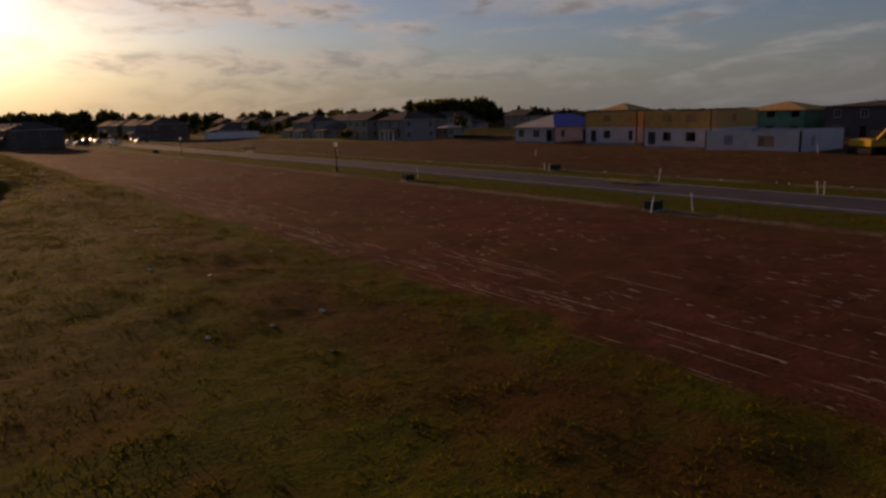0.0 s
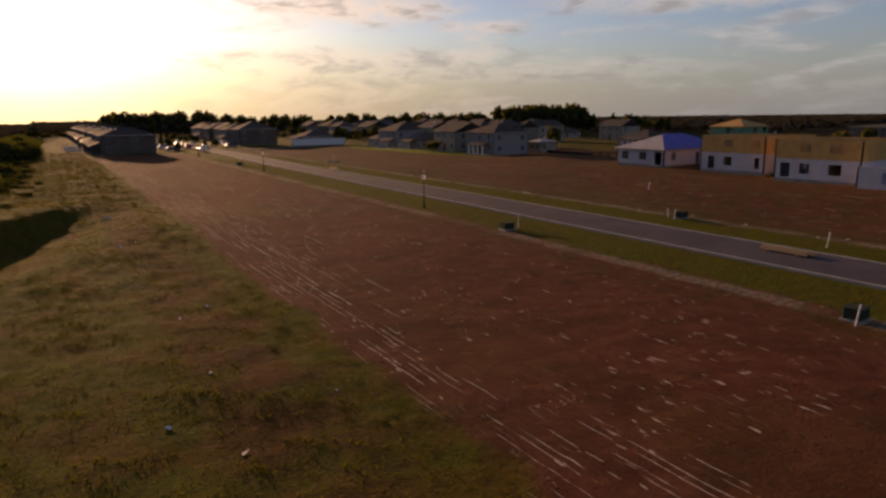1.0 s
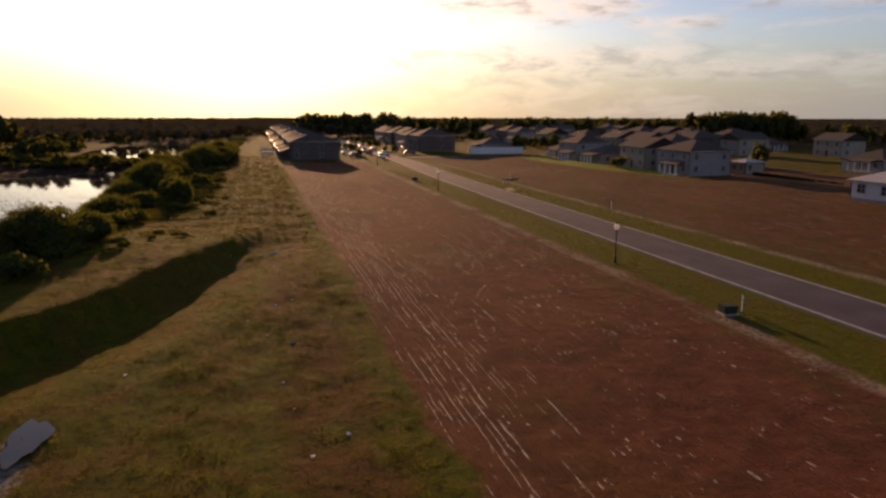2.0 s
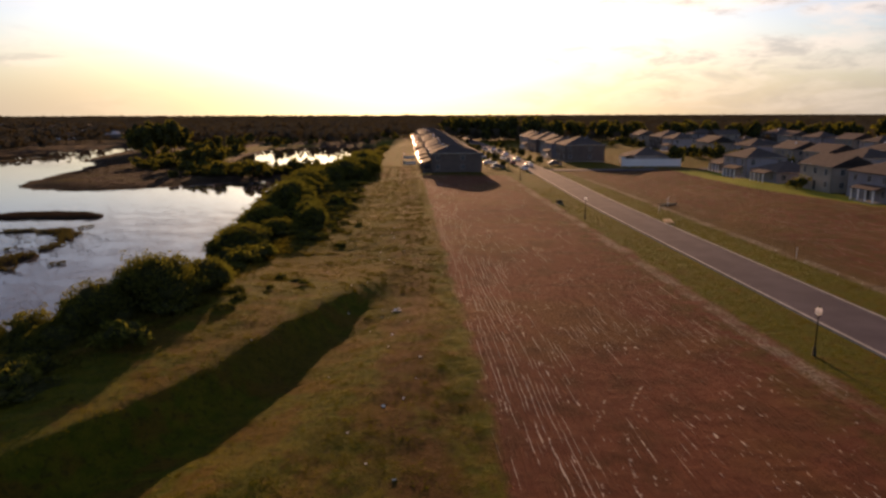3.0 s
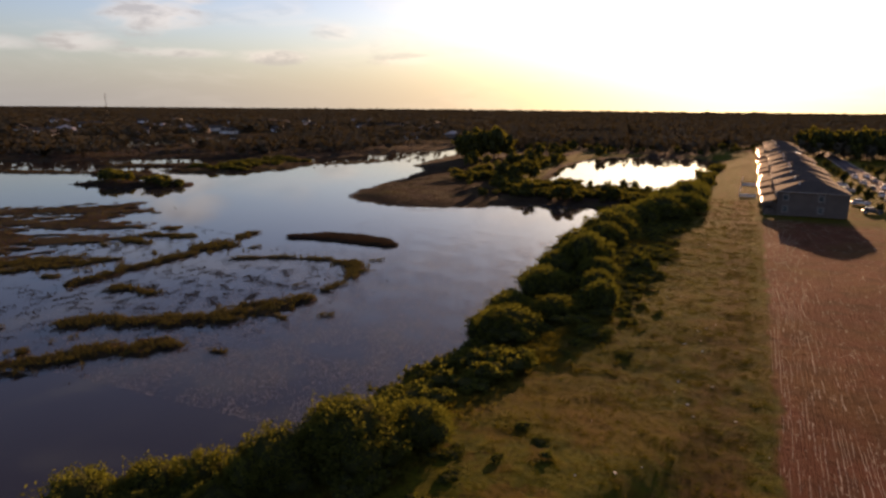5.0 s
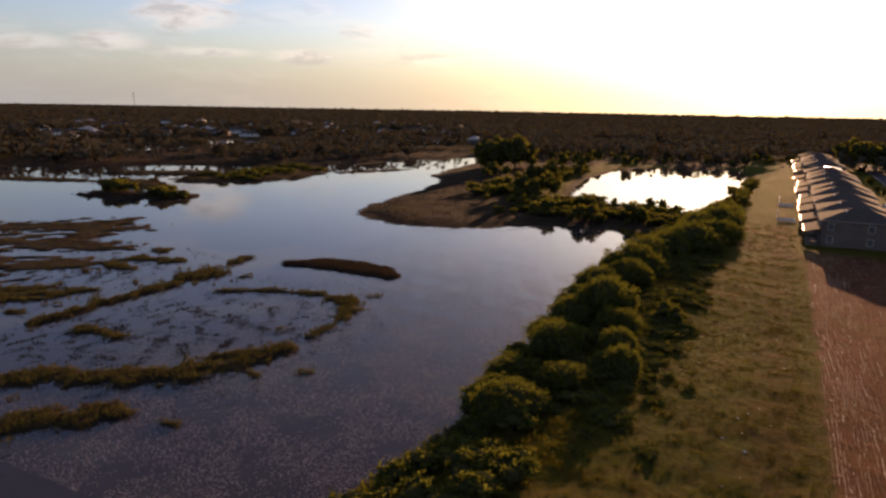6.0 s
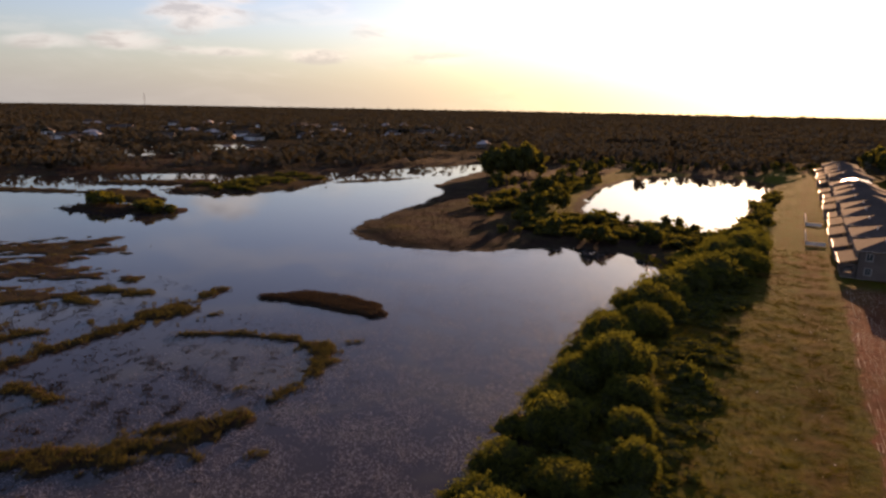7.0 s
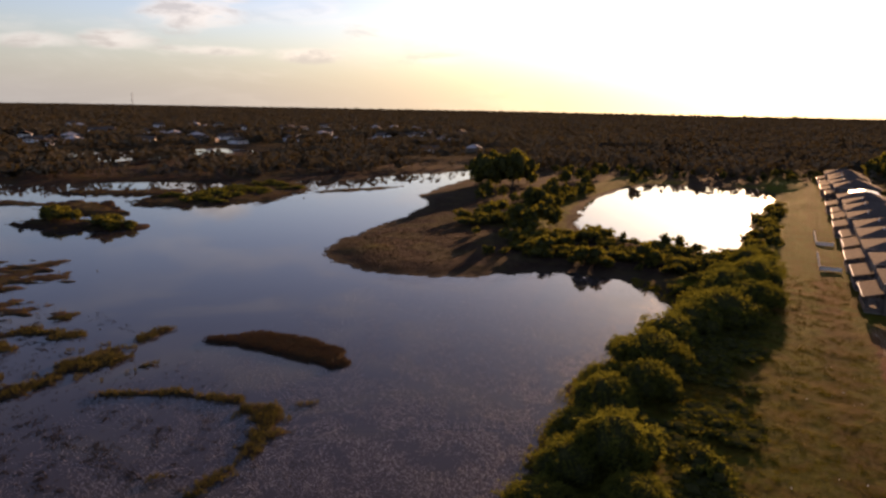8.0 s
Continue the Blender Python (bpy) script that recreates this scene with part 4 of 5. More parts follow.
# houses still in building
def shell(x, y, w, d, upper, holes_front, holes_south, upper_mat, label, lower_mat=BLOCK):
    """Block walls with bare openings; an upper storey of sheathing where there is one."""
    root = new("unfinished_house")
    for side, (ax, ay, bx, by) in sides(w, d).items():
        bm = bmesh.new()
        holes = holes_front if side == "front" else holes_south if side == "south" else [(2, 3.2, 0.9, 2.2), (6, 7.2, 0.9, 2.2)]
        wall_run(bm, ax, ay, bx, by, 0.0, 2.85, 0.22, holes)
        part("block_wall", bm, lower_mat, root, "grey concrete block wall")
        if upper:
            bm = bmesh.new()
            hs = [(h[0] - 0.05, h[1] + 0.02, 1.0, 2.15) for h in holes if h[2] > 0.3] if side in ("front", "back") else [(d * 0.5, d * 0.5 + 1.0, 1.0, 2.1)]
            wall_run(bm, ax * 1.002, ay * 1.002, bx * 1.002, by * 1.002, 2.85, 2.85 + upper, 0.16, hs)
            part("sheathing_wall", bm, upper_mat, root, "bare board sheathing")
    bm = bmesh.new()
    box(bm, -w / 2 + 0.05, w / 2 - 0.05, -d / 2 + 0.05, d / 2 - 0.05, -0.6, 0.03)
    part("slab", bm, CONCRETE, root)
    if upper:
        bm = bmesh.new()
        box(bm, -w / 2 + 0.2, w / 2 - 0.2, -d / 2 + 0.2, d / 2 - 0.2, 2.7, 2.95)
        part("floor_deck", bm, TIMBER, root)
    for i in range(4):
        bm = bmesh.new()
        box(bm, -w / 2 + 0.4, w / 2 - 0.4, -d / 2 + d * (i + 0.5) / 4 - 0.05, -d / 2 + d * (i + 0.5) / 4 + 0.05, 0.03, 2.6 + (upper if upper else -0.4))
        if i in (1, 2):
            part("partition", bm, TIMBER, root)
        else:
            bm.free()
    root.matrix_world = pose(x, y, ground_z(x, y) + 0.15)
    return tagged(root, label, "house", "houses in building")


h1 = new("bungalow")
W1, D1 = 17.0, 11.5
for side, (ax, ay, bx, by) in sides(W1, D1).items():
    holes = {"front": [(1.2, 2.8, 0.85, 2.25), (5.6, 7.3, 0.85, 2.25), (9.3, 11.0, 0.05, 2.3)], "south": [(2, 3.1, 0.9, 2.2), (8.6, 9.6, 0.05, 2.1)]}.get(side, [(4, 5.2, 0.9, 2.2)])
    bm = bmesh.new()
    wall_run(bm, ax, ay, bx, by, 0, 2.8, 0.22, holes)
    part("block_wall", bm, BLOCK, h1)
    length = math.hypot(bx - ax, by - ay)
    ex, ey = (bx - ax) / length, (by - ay) / length
    for h in holes:
        if h[2] > 0.5:
            window(h1, ax + ex * h[0], ay + ey * h[0], ax + ex * h[1], ay + ey * h[1], h[2], h[3])
bm = bmesh.new()
hip_roof(bm, W1, D1, 2.85, 2.5, 0.5)
part("roof", bm, FELT, h1, "grey roofing felt")
bm = bmesh.new()
f = [bm.verts.new(p) for p in ((-W1 / 2 - 0.5, -D1 / 2 - 0.52, 2.9), (W1 / 2 + 0.5, -D1 / 2 - 0.52, 2.9), (W1 / 2 - D1 / 2, 0.0, 5.42), (D1 / 2 - W1 / 2, 0.0, 5.42))]
bm.faces.new(f)
ret = bmesh.ops.extrude_face_region(bm, geom=bm.faces[:])
bmesh.ops.translate(bm, verts=[v for v in ret["geom"] if isinstance(v, bmesh.types.BMVert)], vec=(0, 0, 0.05))
part("tarpaulin", bm, TARP, h1, "blue tarpaulin over one roof slope")
bm = bmesh.new()
box(bm, -W1 / 2 + 0.05, W1 / 2 - 0.05, -D1 / 2 + 0.05, D1 / 2 - 0.05, -0.6, 0.03)
part("slab", bm, CONCRETE, h1)
h1.matrix_world = pose(69.0, 26.0, ground_z(69, 26) + 0.15)
tagged(h1, "unfinished block bungalow with felted hip roof and blue tarpaulin", "house", "houses in building")

shell(67.0, 6.2, 13, 12, 2.7, [(1.5, 2.8, 0.15, 2.2), (4.5, 6.1, 0.8, 2.2), (10.2, 11.1, 0.5, 2.2)], [(3, 4.2, 0.8, 2.1)], SHEATHING, "unfinished house, block below and orange board sheathing above")
shell(63.5, -10.4, 14, 12.4, 2.7, [(0.9, 2.4, 0.2, 2.25), (3.8, 5.3, 0.8, 2.25), (8.0, 9.8, 0.8, 2.25)], [(4, 5.2, 0.8, 2.1)], SHEATHING, "unfinished house, block below and orange board sheathing above")
shell(58.5, -25.5, 13, 14, 0.0, [(3, 4.4, 0.8, 2.2), (8, 10.4, 0.7, 2.2)], [(3, 4.2, 0.8, 2.1)], SHEATHING, "roofless grey block walls of an unfinished house")
OPEN = [(1.2, 2.5, 0.1, 2.2), (5.0, 6.5, 0.8, 2.2), (9.6, 11.0, 0.8, 2.2)]
gb = shell(94.0, -10.0, 12, 12, 2.3, OPEN, [(3, 4.2, 0.8, 2.1)], GREEN_BOARD, "unfinished house with green sheathing and bare board roof", GREEN_BOARD)
bm = bmesh.new()
hip_roof(bm, 12, 12, 5.2, 1.6, 0.4, gable=False)
part("roof_deck", bm, SHEATHING, gb, "bare orange roof boards")
copy_thing(gb, pose(116, 46, ground_z(116, 46) + 0.15, 0, 0, 90) @ Matrix.Diagonal((0.8, 0.8, 1.15, 1)))
dark_h = put(house(14, 13, 2, 0.9, SIDING, SHINGLE, "dark two-storey house with hipped roof beyond the building site", group="houses in building"), 95, -26)
for k in range(8):
    xx_, yy_ = 128 + 50 * (k % 2) + rr.uniform(-6, 6), -75 + 38 * (k // 2) + rr.uniform(-8, 8)
    copy_thing((hb3, dark_h)[k % 2], pose(xx_, yy_, ground_z(xx_, yy_) + 0.12, 0, 0, 90 * rr.randrange(4)) @ Matrix.Diagonal((1, 1, 0.85, 1)))
copy_thing(hb3, pose(112, -24, ground_z(112, -24) + 0.12))
put(house(5.5, 5.0, 1, 0.8, STUCCO_PALE, FELT, "small beige block outbuilding beside the houses", group="houses behind the lawn", door=False), 79.5, 79)
copy_thing(hb3, pose(118, 78, ground_z(118, 78) + 0.12))


def excavator(x, y, turn):
    root = new("excavator")
    for s in (-1, 1):
        bm = bmesh.new()
        box(bm, -1.9, 1.9, s * 1.2 - 0.3, s * 1.2 + 0.3, 0.0, 0.85, 0.2)
        part("track", bm, RUBBER, root, "black crawler track")
    bm = bmesh.new()
    box(bm, -1.9, 1.5, -1.25, 1.25, 0.95, 1.9, 0.12)
    part("body", bm, YELLOW, root)
    bm = bmesh.new()
    box(bm, -0.2, 1.4, 0.2, 1.2, 1.9, 2.9, 0.1)
    part("cab", bm, GLASS, root)
    bm = bmesh.new()
    tube(bm, [(1.3, -0.3, 1.6), (3.2, -0.3, 3.6), (5.2, -0.3, 3.2)], [0.28, 0.26, 0.2], 6)
    part("boom", bm, YELLOW, root)
    bm = bmesh.new()
    tube(bm, [(5.2, -0.3, 3.2), (5.9, -0.3, 1.0)], [0.2, 0.15], 6)
    part("stick", bm, YELLOW, root)
    bm = bmesh.new()
    box(bm, 5.3, 6.2, -0.8, 0.2, 0.2, 1.0, 0.12)
    part("bucket", bm, DARK, root)
    root.matrix_world = pose(x, y, ground_z(x, y), 0, 0, turn)
    return tagged(root, "yellow crawler excavator parked on the building site", "excavator")


excavator(53.4, -40.2, 250)


# ---- the white fence, the pool fence and parked cars ----
def fence(ax, ay, bx, by, tall, mat, label, bay=2.4, solid=True):
    root = new("fence")
    n = max(1, int(math.hypot(bx - ax, by - ay) / bay))
    for i in range(n + 1):
        t = i / n
        x, y = ax + (bx - ax) * t, ay + (by - ay) * t
        bm = bmesh.new()
        box(bm, x - 0.07, x + 0.07, y - 0.07, y + 0.07, -0.3, tall + 0.12)
        part("post", bm, mat, root)
        if i < n:
            x2, y2 = ax + (bx - ax) * (i + 1) / n, ay + (by - ay) * (i + 1) / n
            for v0, v1 in ([(0.06, tall)] if solid else [(0.35, 0.47), (0.75, 0.87), (1.1, 1.22)]):
                bm = bmesh.new()
                wall_run(bm, x, y, x2, y2, v0, v1, 0.05)
                part("panel" if solid else "rail", bm, mat, root)
    z = ground_z((ax + bx) / 2, (ay + by) / 2)
    root.location = (0, 0, z)
    return tagged(root, label, "fence")


fence(39.2, 168.2, 58.0, 166.5, 2.4, WHITE, "white board privacy fence beside the bare lots")
fence(39.2, 168.2, 45.5, 186.0, 2.4, WHITE, "white board privacy fence beside the bare lots")
# a low dark line behind the lots, built of posts and panels
fence(79.0, 77.5, 78.0, 50.0, 0.75, DARK, "low black strip of posts and panels along the back of the bare lots", bay=3.0)
fence(-30.6, 185.5, -30.6, 202.5, 0.85, WHITE, "white board fence behind the house gardens")
fence(-30.4, 218.0, -30.4, 236.2, 0.85, WHITE, "white board fence behind the house gardens")
fence(-30.6, 185.5, -26.5, 185.5, 0.85, WHITE, "white board fence behind the house gardens")
fence(-30.4, 218.0, -26.5, 218.0, 0.85, WHITE, "white board fence behind the house gardens")


def car(x, y, turn, paint, label):
    root = new("car")
    bm = bmesh.new()
    prof = [(-2.2, 0.35), (-2.2, 0.85), (-1.9, 0.95), (1.1, 1.0), (2.1, 0.85), (2.25, 0.6), (2.2, 0.35)]
    a, b = [bm.verts.new((px, -0.88, pz)) for px, pz in prof], [bm.verts.new((px, 0.88, pz)) for px, pz in prof]
    bm.faces.new(a), bm.faces.new(b[::-1])
    for k in range(len(prof)):
        bm.faces.new((a[k], b[k], b[(k + 1) % len(prof)], a[(k + 1) % len(prof)]))
    bmesh.ops.bevel(bm, geom=bm.edges[:], offset=0.06, segments=1, affect="EDGES", profile=0.5)
    part("body", bm, paint, root)
    bm = bmesh.new()
    cab = [(-1.75, 0.95, 0.8), (-1.3, 1.45, 0.66), (0.2, 1.47, 0.66), (1.0, 0.98, 0.8)]
    a, b = [bm.verts.new((px, -hw, pz)) for px, pz, hw in cab], [bm.verts.new((px, hw, pz)) for px, pz, hw in cab]
    bm.faces.new(a), bm.faces.new(b[::-1])
    for k in range(4):
        bm.faces.new((a[k], b[k], b[(k + 1) % 4], a[(k + 1) % 4]))
    part("cabin", bm, GLASS, root, "dark glazed cabin")
    bm = bmesh.new()
    box(bm, -1.3, 0.2, -0.64, 0.64, 1.46, 1.52, 0.02)
    part("roof", bm, paint, root)
    for px in (-1.35, 1.4):
        for s in (-1, 1):
            bm = bmesh.new()
            tube(bm, [(px, s * 0.9, 0.33), (px, s * 0.7, 0.33)], [0.33, 0.33], 14)
            wheel = part("wheel", bm, RUBBER, root)
            bm = bmesh.new()
            tube(bm, [(px, s * 0.915, 0.33), (px, s * 0.85, 0.33)], [0.2, 0.2], 10)
            part("rim", bm, CAR_PAINTS[1], wheel)
    for s in (-1, 1):
        bm = bmesh.new()
        box(bm, 2.12, 2.26, s * 0.62 - 0.2, s * 0.62 + 0.2, 0.62, 0.78)
        part("headlight", bm, GLOBE, root)
    root.matrix_world = pose(x, y, ground_z(x, y) + 0.12 * (4 < x < 12), 0, 0, turn)
    return tagged(root, label, "car", "parked cars")


cars = [car(6.1, 158, 90, CAR_PAINTS[0], "white car parked at the kerb"), car(10.0, 171, -90, CAR_PAINTS[1], "silver car parked at the kerb"),
        car(6.1, 190, 90, CAR_PAINTS[2], "dark car parked at the kerb"), car(6.1, 181, 90, CAR_PAINTS[3], "red car parked at the kerb")]
for k, (xx_, yy_, tt_) in enumerate(((6.1, 203, 90), (10.1, 196, -90), (6.1, 219, 90), (10.1, 224, -90), (6.1, 238, 90), (-1, 166, 0), (-1.5, 182, 0), (-1, 212, 0), (10.1, 244, -90), (6.1, 258, 90), (27, 217, 0), (20, 178, 0), (-1, 228, 0), (10.1, 262, -90))):
    copy_thing(cars[k % 3], pose(xx_, yy_, ground_z(xx_, yy_) + 0.12 * (4 < xx_ < 12), 0, 0, tt_))

# ---- a radio mast on the horizon ----
mast = new("radio_mast")
for s in range(3):
    bm = bmesh.new()
    a = 2.094 * s
    tube(bm, [(1.6 * math.cos(a), 1.6 * math.sin(a), 0), (1.2 * math.cos(a), 1.2 * math.sin(a), 48)], [0.26, 0.2], 5)
    part("leg", bm, DARK, mast)
for k in range(8):
    bm = bmesh.new()
    z = 3 + 6 * k
    box(bm, -1.4, 1.4, -1.2, 1.2, z, z + 0.3)
    part("brace", bm, DARK, mast)
mast.matrix_world = pose(-40 - 0.779 * 1900, 21 + 0.627 * 1900, -3)
tagged(mast, "thin dark lattice radio mast beyond the far woods", "mast")

# ---- shrubs, trees, reeds ----
def leaf_cloud(rng, centres, spreads, count, size, squash=1.0, droop=0.0):
    """Leaf quads strewn round cluster centres: vertices and faces."""
    pick = rng.randint(0, len(centres), count)
    mid = centres[pick] + rng.normal(0, 1, (count, 3)) * spreads[pick][:, None] * np.array([1, 1, squash])
    a = rng.normal(0, 1, (count, 3))
    a /= np.linalg.norm(a, axis=1)[:, None]
    b = np.cross(a, rng.normal(0, 1, (count, 3)))
    b /= np.linalg.norm(b, axis=1)[:, None]
    s = size * rng.uniform(0.6, 1.4, (count, 1))
    co = np.stack([mid - a * s, mid + b * s * 0.5, mid + a * s, mid - b * s * 0.5], 1).reshape(-1, 3)
    return co, np.arange(count * 4).reshape(-1, 4)


def crown_points(rng, n, rx, rz, low, lumps=5):
    """Cluster centres over a lumpy crown."""
    heads = np.stack([rng.uniform(-0.55, 0.55, lumps) * rx, rng.uniform(-0.55, 0.55, lumps) * rx, rng.uniform(0.35, 0.85, lumps) * rz], -1)
    size = rng.uniform(0.35, 0.6, lumps)
    k = rng.randint(0, lumps, n)
    v = rng.normal(0, 1, (n, 3))
    v /= np.linalg.norm(v, axis=1)[:, None]
    v *= rng.uniform(0.55, 1.05, (n, 1))
    p = heads[k] + v * size[k][:, None] * np.array([rx, rx, rz * 0.75])
    p[:, 2] = np.maximum(p[:, 2], low * rng.uniform(0.3, 1.2, n))
    return p, heads, size[:, None] * np.array([rx, rx, rz * 0.75])


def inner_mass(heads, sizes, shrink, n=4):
    """Dark core added to block light in a crown: a lumpy rounded body round each head, of square faces."""
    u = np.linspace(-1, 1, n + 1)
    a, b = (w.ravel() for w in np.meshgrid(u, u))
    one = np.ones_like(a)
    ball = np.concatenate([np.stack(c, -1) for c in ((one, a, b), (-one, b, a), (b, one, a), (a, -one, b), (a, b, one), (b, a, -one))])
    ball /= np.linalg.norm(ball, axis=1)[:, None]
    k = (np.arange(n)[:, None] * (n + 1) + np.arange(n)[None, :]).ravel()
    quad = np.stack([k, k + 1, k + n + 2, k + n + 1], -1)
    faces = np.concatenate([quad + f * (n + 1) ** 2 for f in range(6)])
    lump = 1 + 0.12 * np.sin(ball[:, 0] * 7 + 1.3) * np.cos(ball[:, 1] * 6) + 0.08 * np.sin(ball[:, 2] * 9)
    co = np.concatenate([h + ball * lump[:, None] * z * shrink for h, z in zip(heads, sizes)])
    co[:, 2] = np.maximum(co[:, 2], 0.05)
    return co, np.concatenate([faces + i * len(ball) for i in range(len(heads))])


def mesh_part(name, co, faces, mat, parent=None, deep=0):
    """A mesh from arrays; its last deep faces are the dark core standing for inner shade."""
    me = bpy.data.meshes.new(name)
    fill(me, co, faces)
    me.materials.append(mat)
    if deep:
        me.materials.append(LEAF_SHADE)
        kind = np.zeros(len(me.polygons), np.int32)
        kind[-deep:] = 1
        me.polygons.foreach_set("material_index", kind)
    ob = new(name, me)
    if parent:
        ob.parent = parent
    return ob


def dome_points(rng, n, rx, rz, low, lumps=8):
    """Cluster centres over a full rounded bush: one large head, smaller ones leaning out of it, loose sprigs."""
    t = np.arange(lumps) * 2.4 + rng.uniform(0, 6.28)
    out = rng.uniform(0.35, 0.62, lumps)
    heads = np.stack([np.cos(t) * out * rx, np.sin(t) * out * rx, (0.62 - 0.55 * out + rng.uniform(-0.10, 0.12, lumps)) * rz], -1)
    sizes = rng.uniform(0.24, 0.40, lumps)[:, None] * np.array([rx, rx, rz * 0.9])
    heads, sizes = np.vstack([[0, 0, 0.42 * rz], heads]), np.vstack([[0.68 * rx, 0.68 * rx, 0.56 * rz], sizes])
    k = rng.choice(lumps + 1, n, p=np.array([3.0] + [1.0] * lumps) / (3.0 + lumps))
    v = rng.normal(0, 1, (n, 3))
    v[:, 2] = np.where(v[:, 2] < -0.9, -v[:, 2], v[:, 2])
    v /= np.linalg.norm(v, axis=1)[:, None]
    v *= np.where(rng.uniform(0, 1, n) < 0.10, rng.uniform(1.05, 1.3, n), rng.uniform(0.86, 1.06, n))[:, None]
    p = heads[k] + v * sizes[k]
    p[:, 2] = np.maximum(p[:, 2], low * rng.uniform(0.2, 1.2, n))
    return p, heads, sizes


def plant(kind, seed, rx, rz, leaves, leaf, mat, label, category, group, trunk=0.0, lumps=6, stems=2, dome=False):
    """A shrub (trunk 0) or tree of unit place: stems with limbs, and a crown of leaves."""
    rng, r = np.random.RandomState(seed), random.Random(seed)
    root = new(kind)
    for s in range(1 if trunk else stems):
        bm = bmesh.new()
        lean = Vector((r.uniform(-0.3, 0.3), r.uniform(-0.3, 0.3), 0)) * rx * (0.25 if trunk else 1.0)
        foot = Vector((r.uniform(-0.3, 0.3), r.uniform(-0.3, 0.3), -0.3)) if not trunk else Vector((0, 0, -0.4))
        top = foot + lean + Vector((0, 0, rz * 0.7 + trunk))
        girth = 0.022 * (rz + trunk) + 0.03
        tube(bm, [foot, foot.lerp(top, 0.4) + Vector((r.uniform(-0.1, 0.1), r.uniform(-0.1, 0.1), 0)), top], [girth, girth * 0.7, girth * 0.2], 6)
        for k in range(4):
            p = foot.lerp(top, r.uniform(0.4, 0.8))
            tube(bm, [p, p + Vector((r.uniform(-1, 1) * rx * 0.6, r.uniform(-1, 1) * rx * 0.6, rz * r.uniform(0.1, 0.3)))], [girth * 0.4, girth * 0.1], 4)
        part("trunk" if trunk else "stem", bm, BARK, root)
    pts, heads, sizes = (dome_points if dome else crown_points)(rng, max(30, leaves // (22 if dome else 40)), rx, rz, 0.15 * rz, lumps)
    pts[:, 2] += trunk
    heads[:, 2] += trunk
    co, fs = leaf_cloud(rng, pts, rng.uniform(0.03, 0.07 if dome else 0.12, len(pts)) * rx, leaves, leaf)
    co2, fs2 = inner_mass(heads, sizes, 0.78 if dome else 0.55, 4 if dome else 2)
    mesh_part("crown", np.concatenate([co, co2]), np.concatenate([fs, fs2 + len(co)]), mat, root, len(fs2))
    return tagged(root, label, category, group)


def grow(src, x, y, s, turn, sz=None):
    m = pose(x, y, ground_z(x, y) - 0.05, 0, 0, turn) @ Matrix.Diagonal((s, s, sz or s, 1))
    return copy_thing(src, m)


SHRUB = ("dense green shrub on the lake bank with sunlit leaf edges", "shrub", "shrubs along the lake bank")
shrubs = [plant("shrub", 60 + k, 4.0, 5.0, 10500, 0.125, LEAF, *SHRUB, lumps=8 + k, dome=True) for k in range(4)]
TREE = ("dark leafy tree on the low land by the pond", "tree", "trees by the pond")
trees = [plant("tree", 80 + k, 3.6, 6.5, 850, 0.48, LEAF_DARK, *TREE, trunk=0.5, lumps=8) for k in range(4)]
THICKET = ("dense olive thicket on the low land between lake and pond", "shrub", "thickets by the pond")
thickets = [plant("thicket", 90 + k, 4.2, 4.4, 1250, 0.37, LEAF_DARK, *THICKET, lumps=7) for k in range(3)]
for ob, (x, y) in zip(thickets, ((-80, 178), (-92, 184), (-66, 182))):
    ob.matrix_world = pose(x, y, ground_z(x, y) - 0.05)
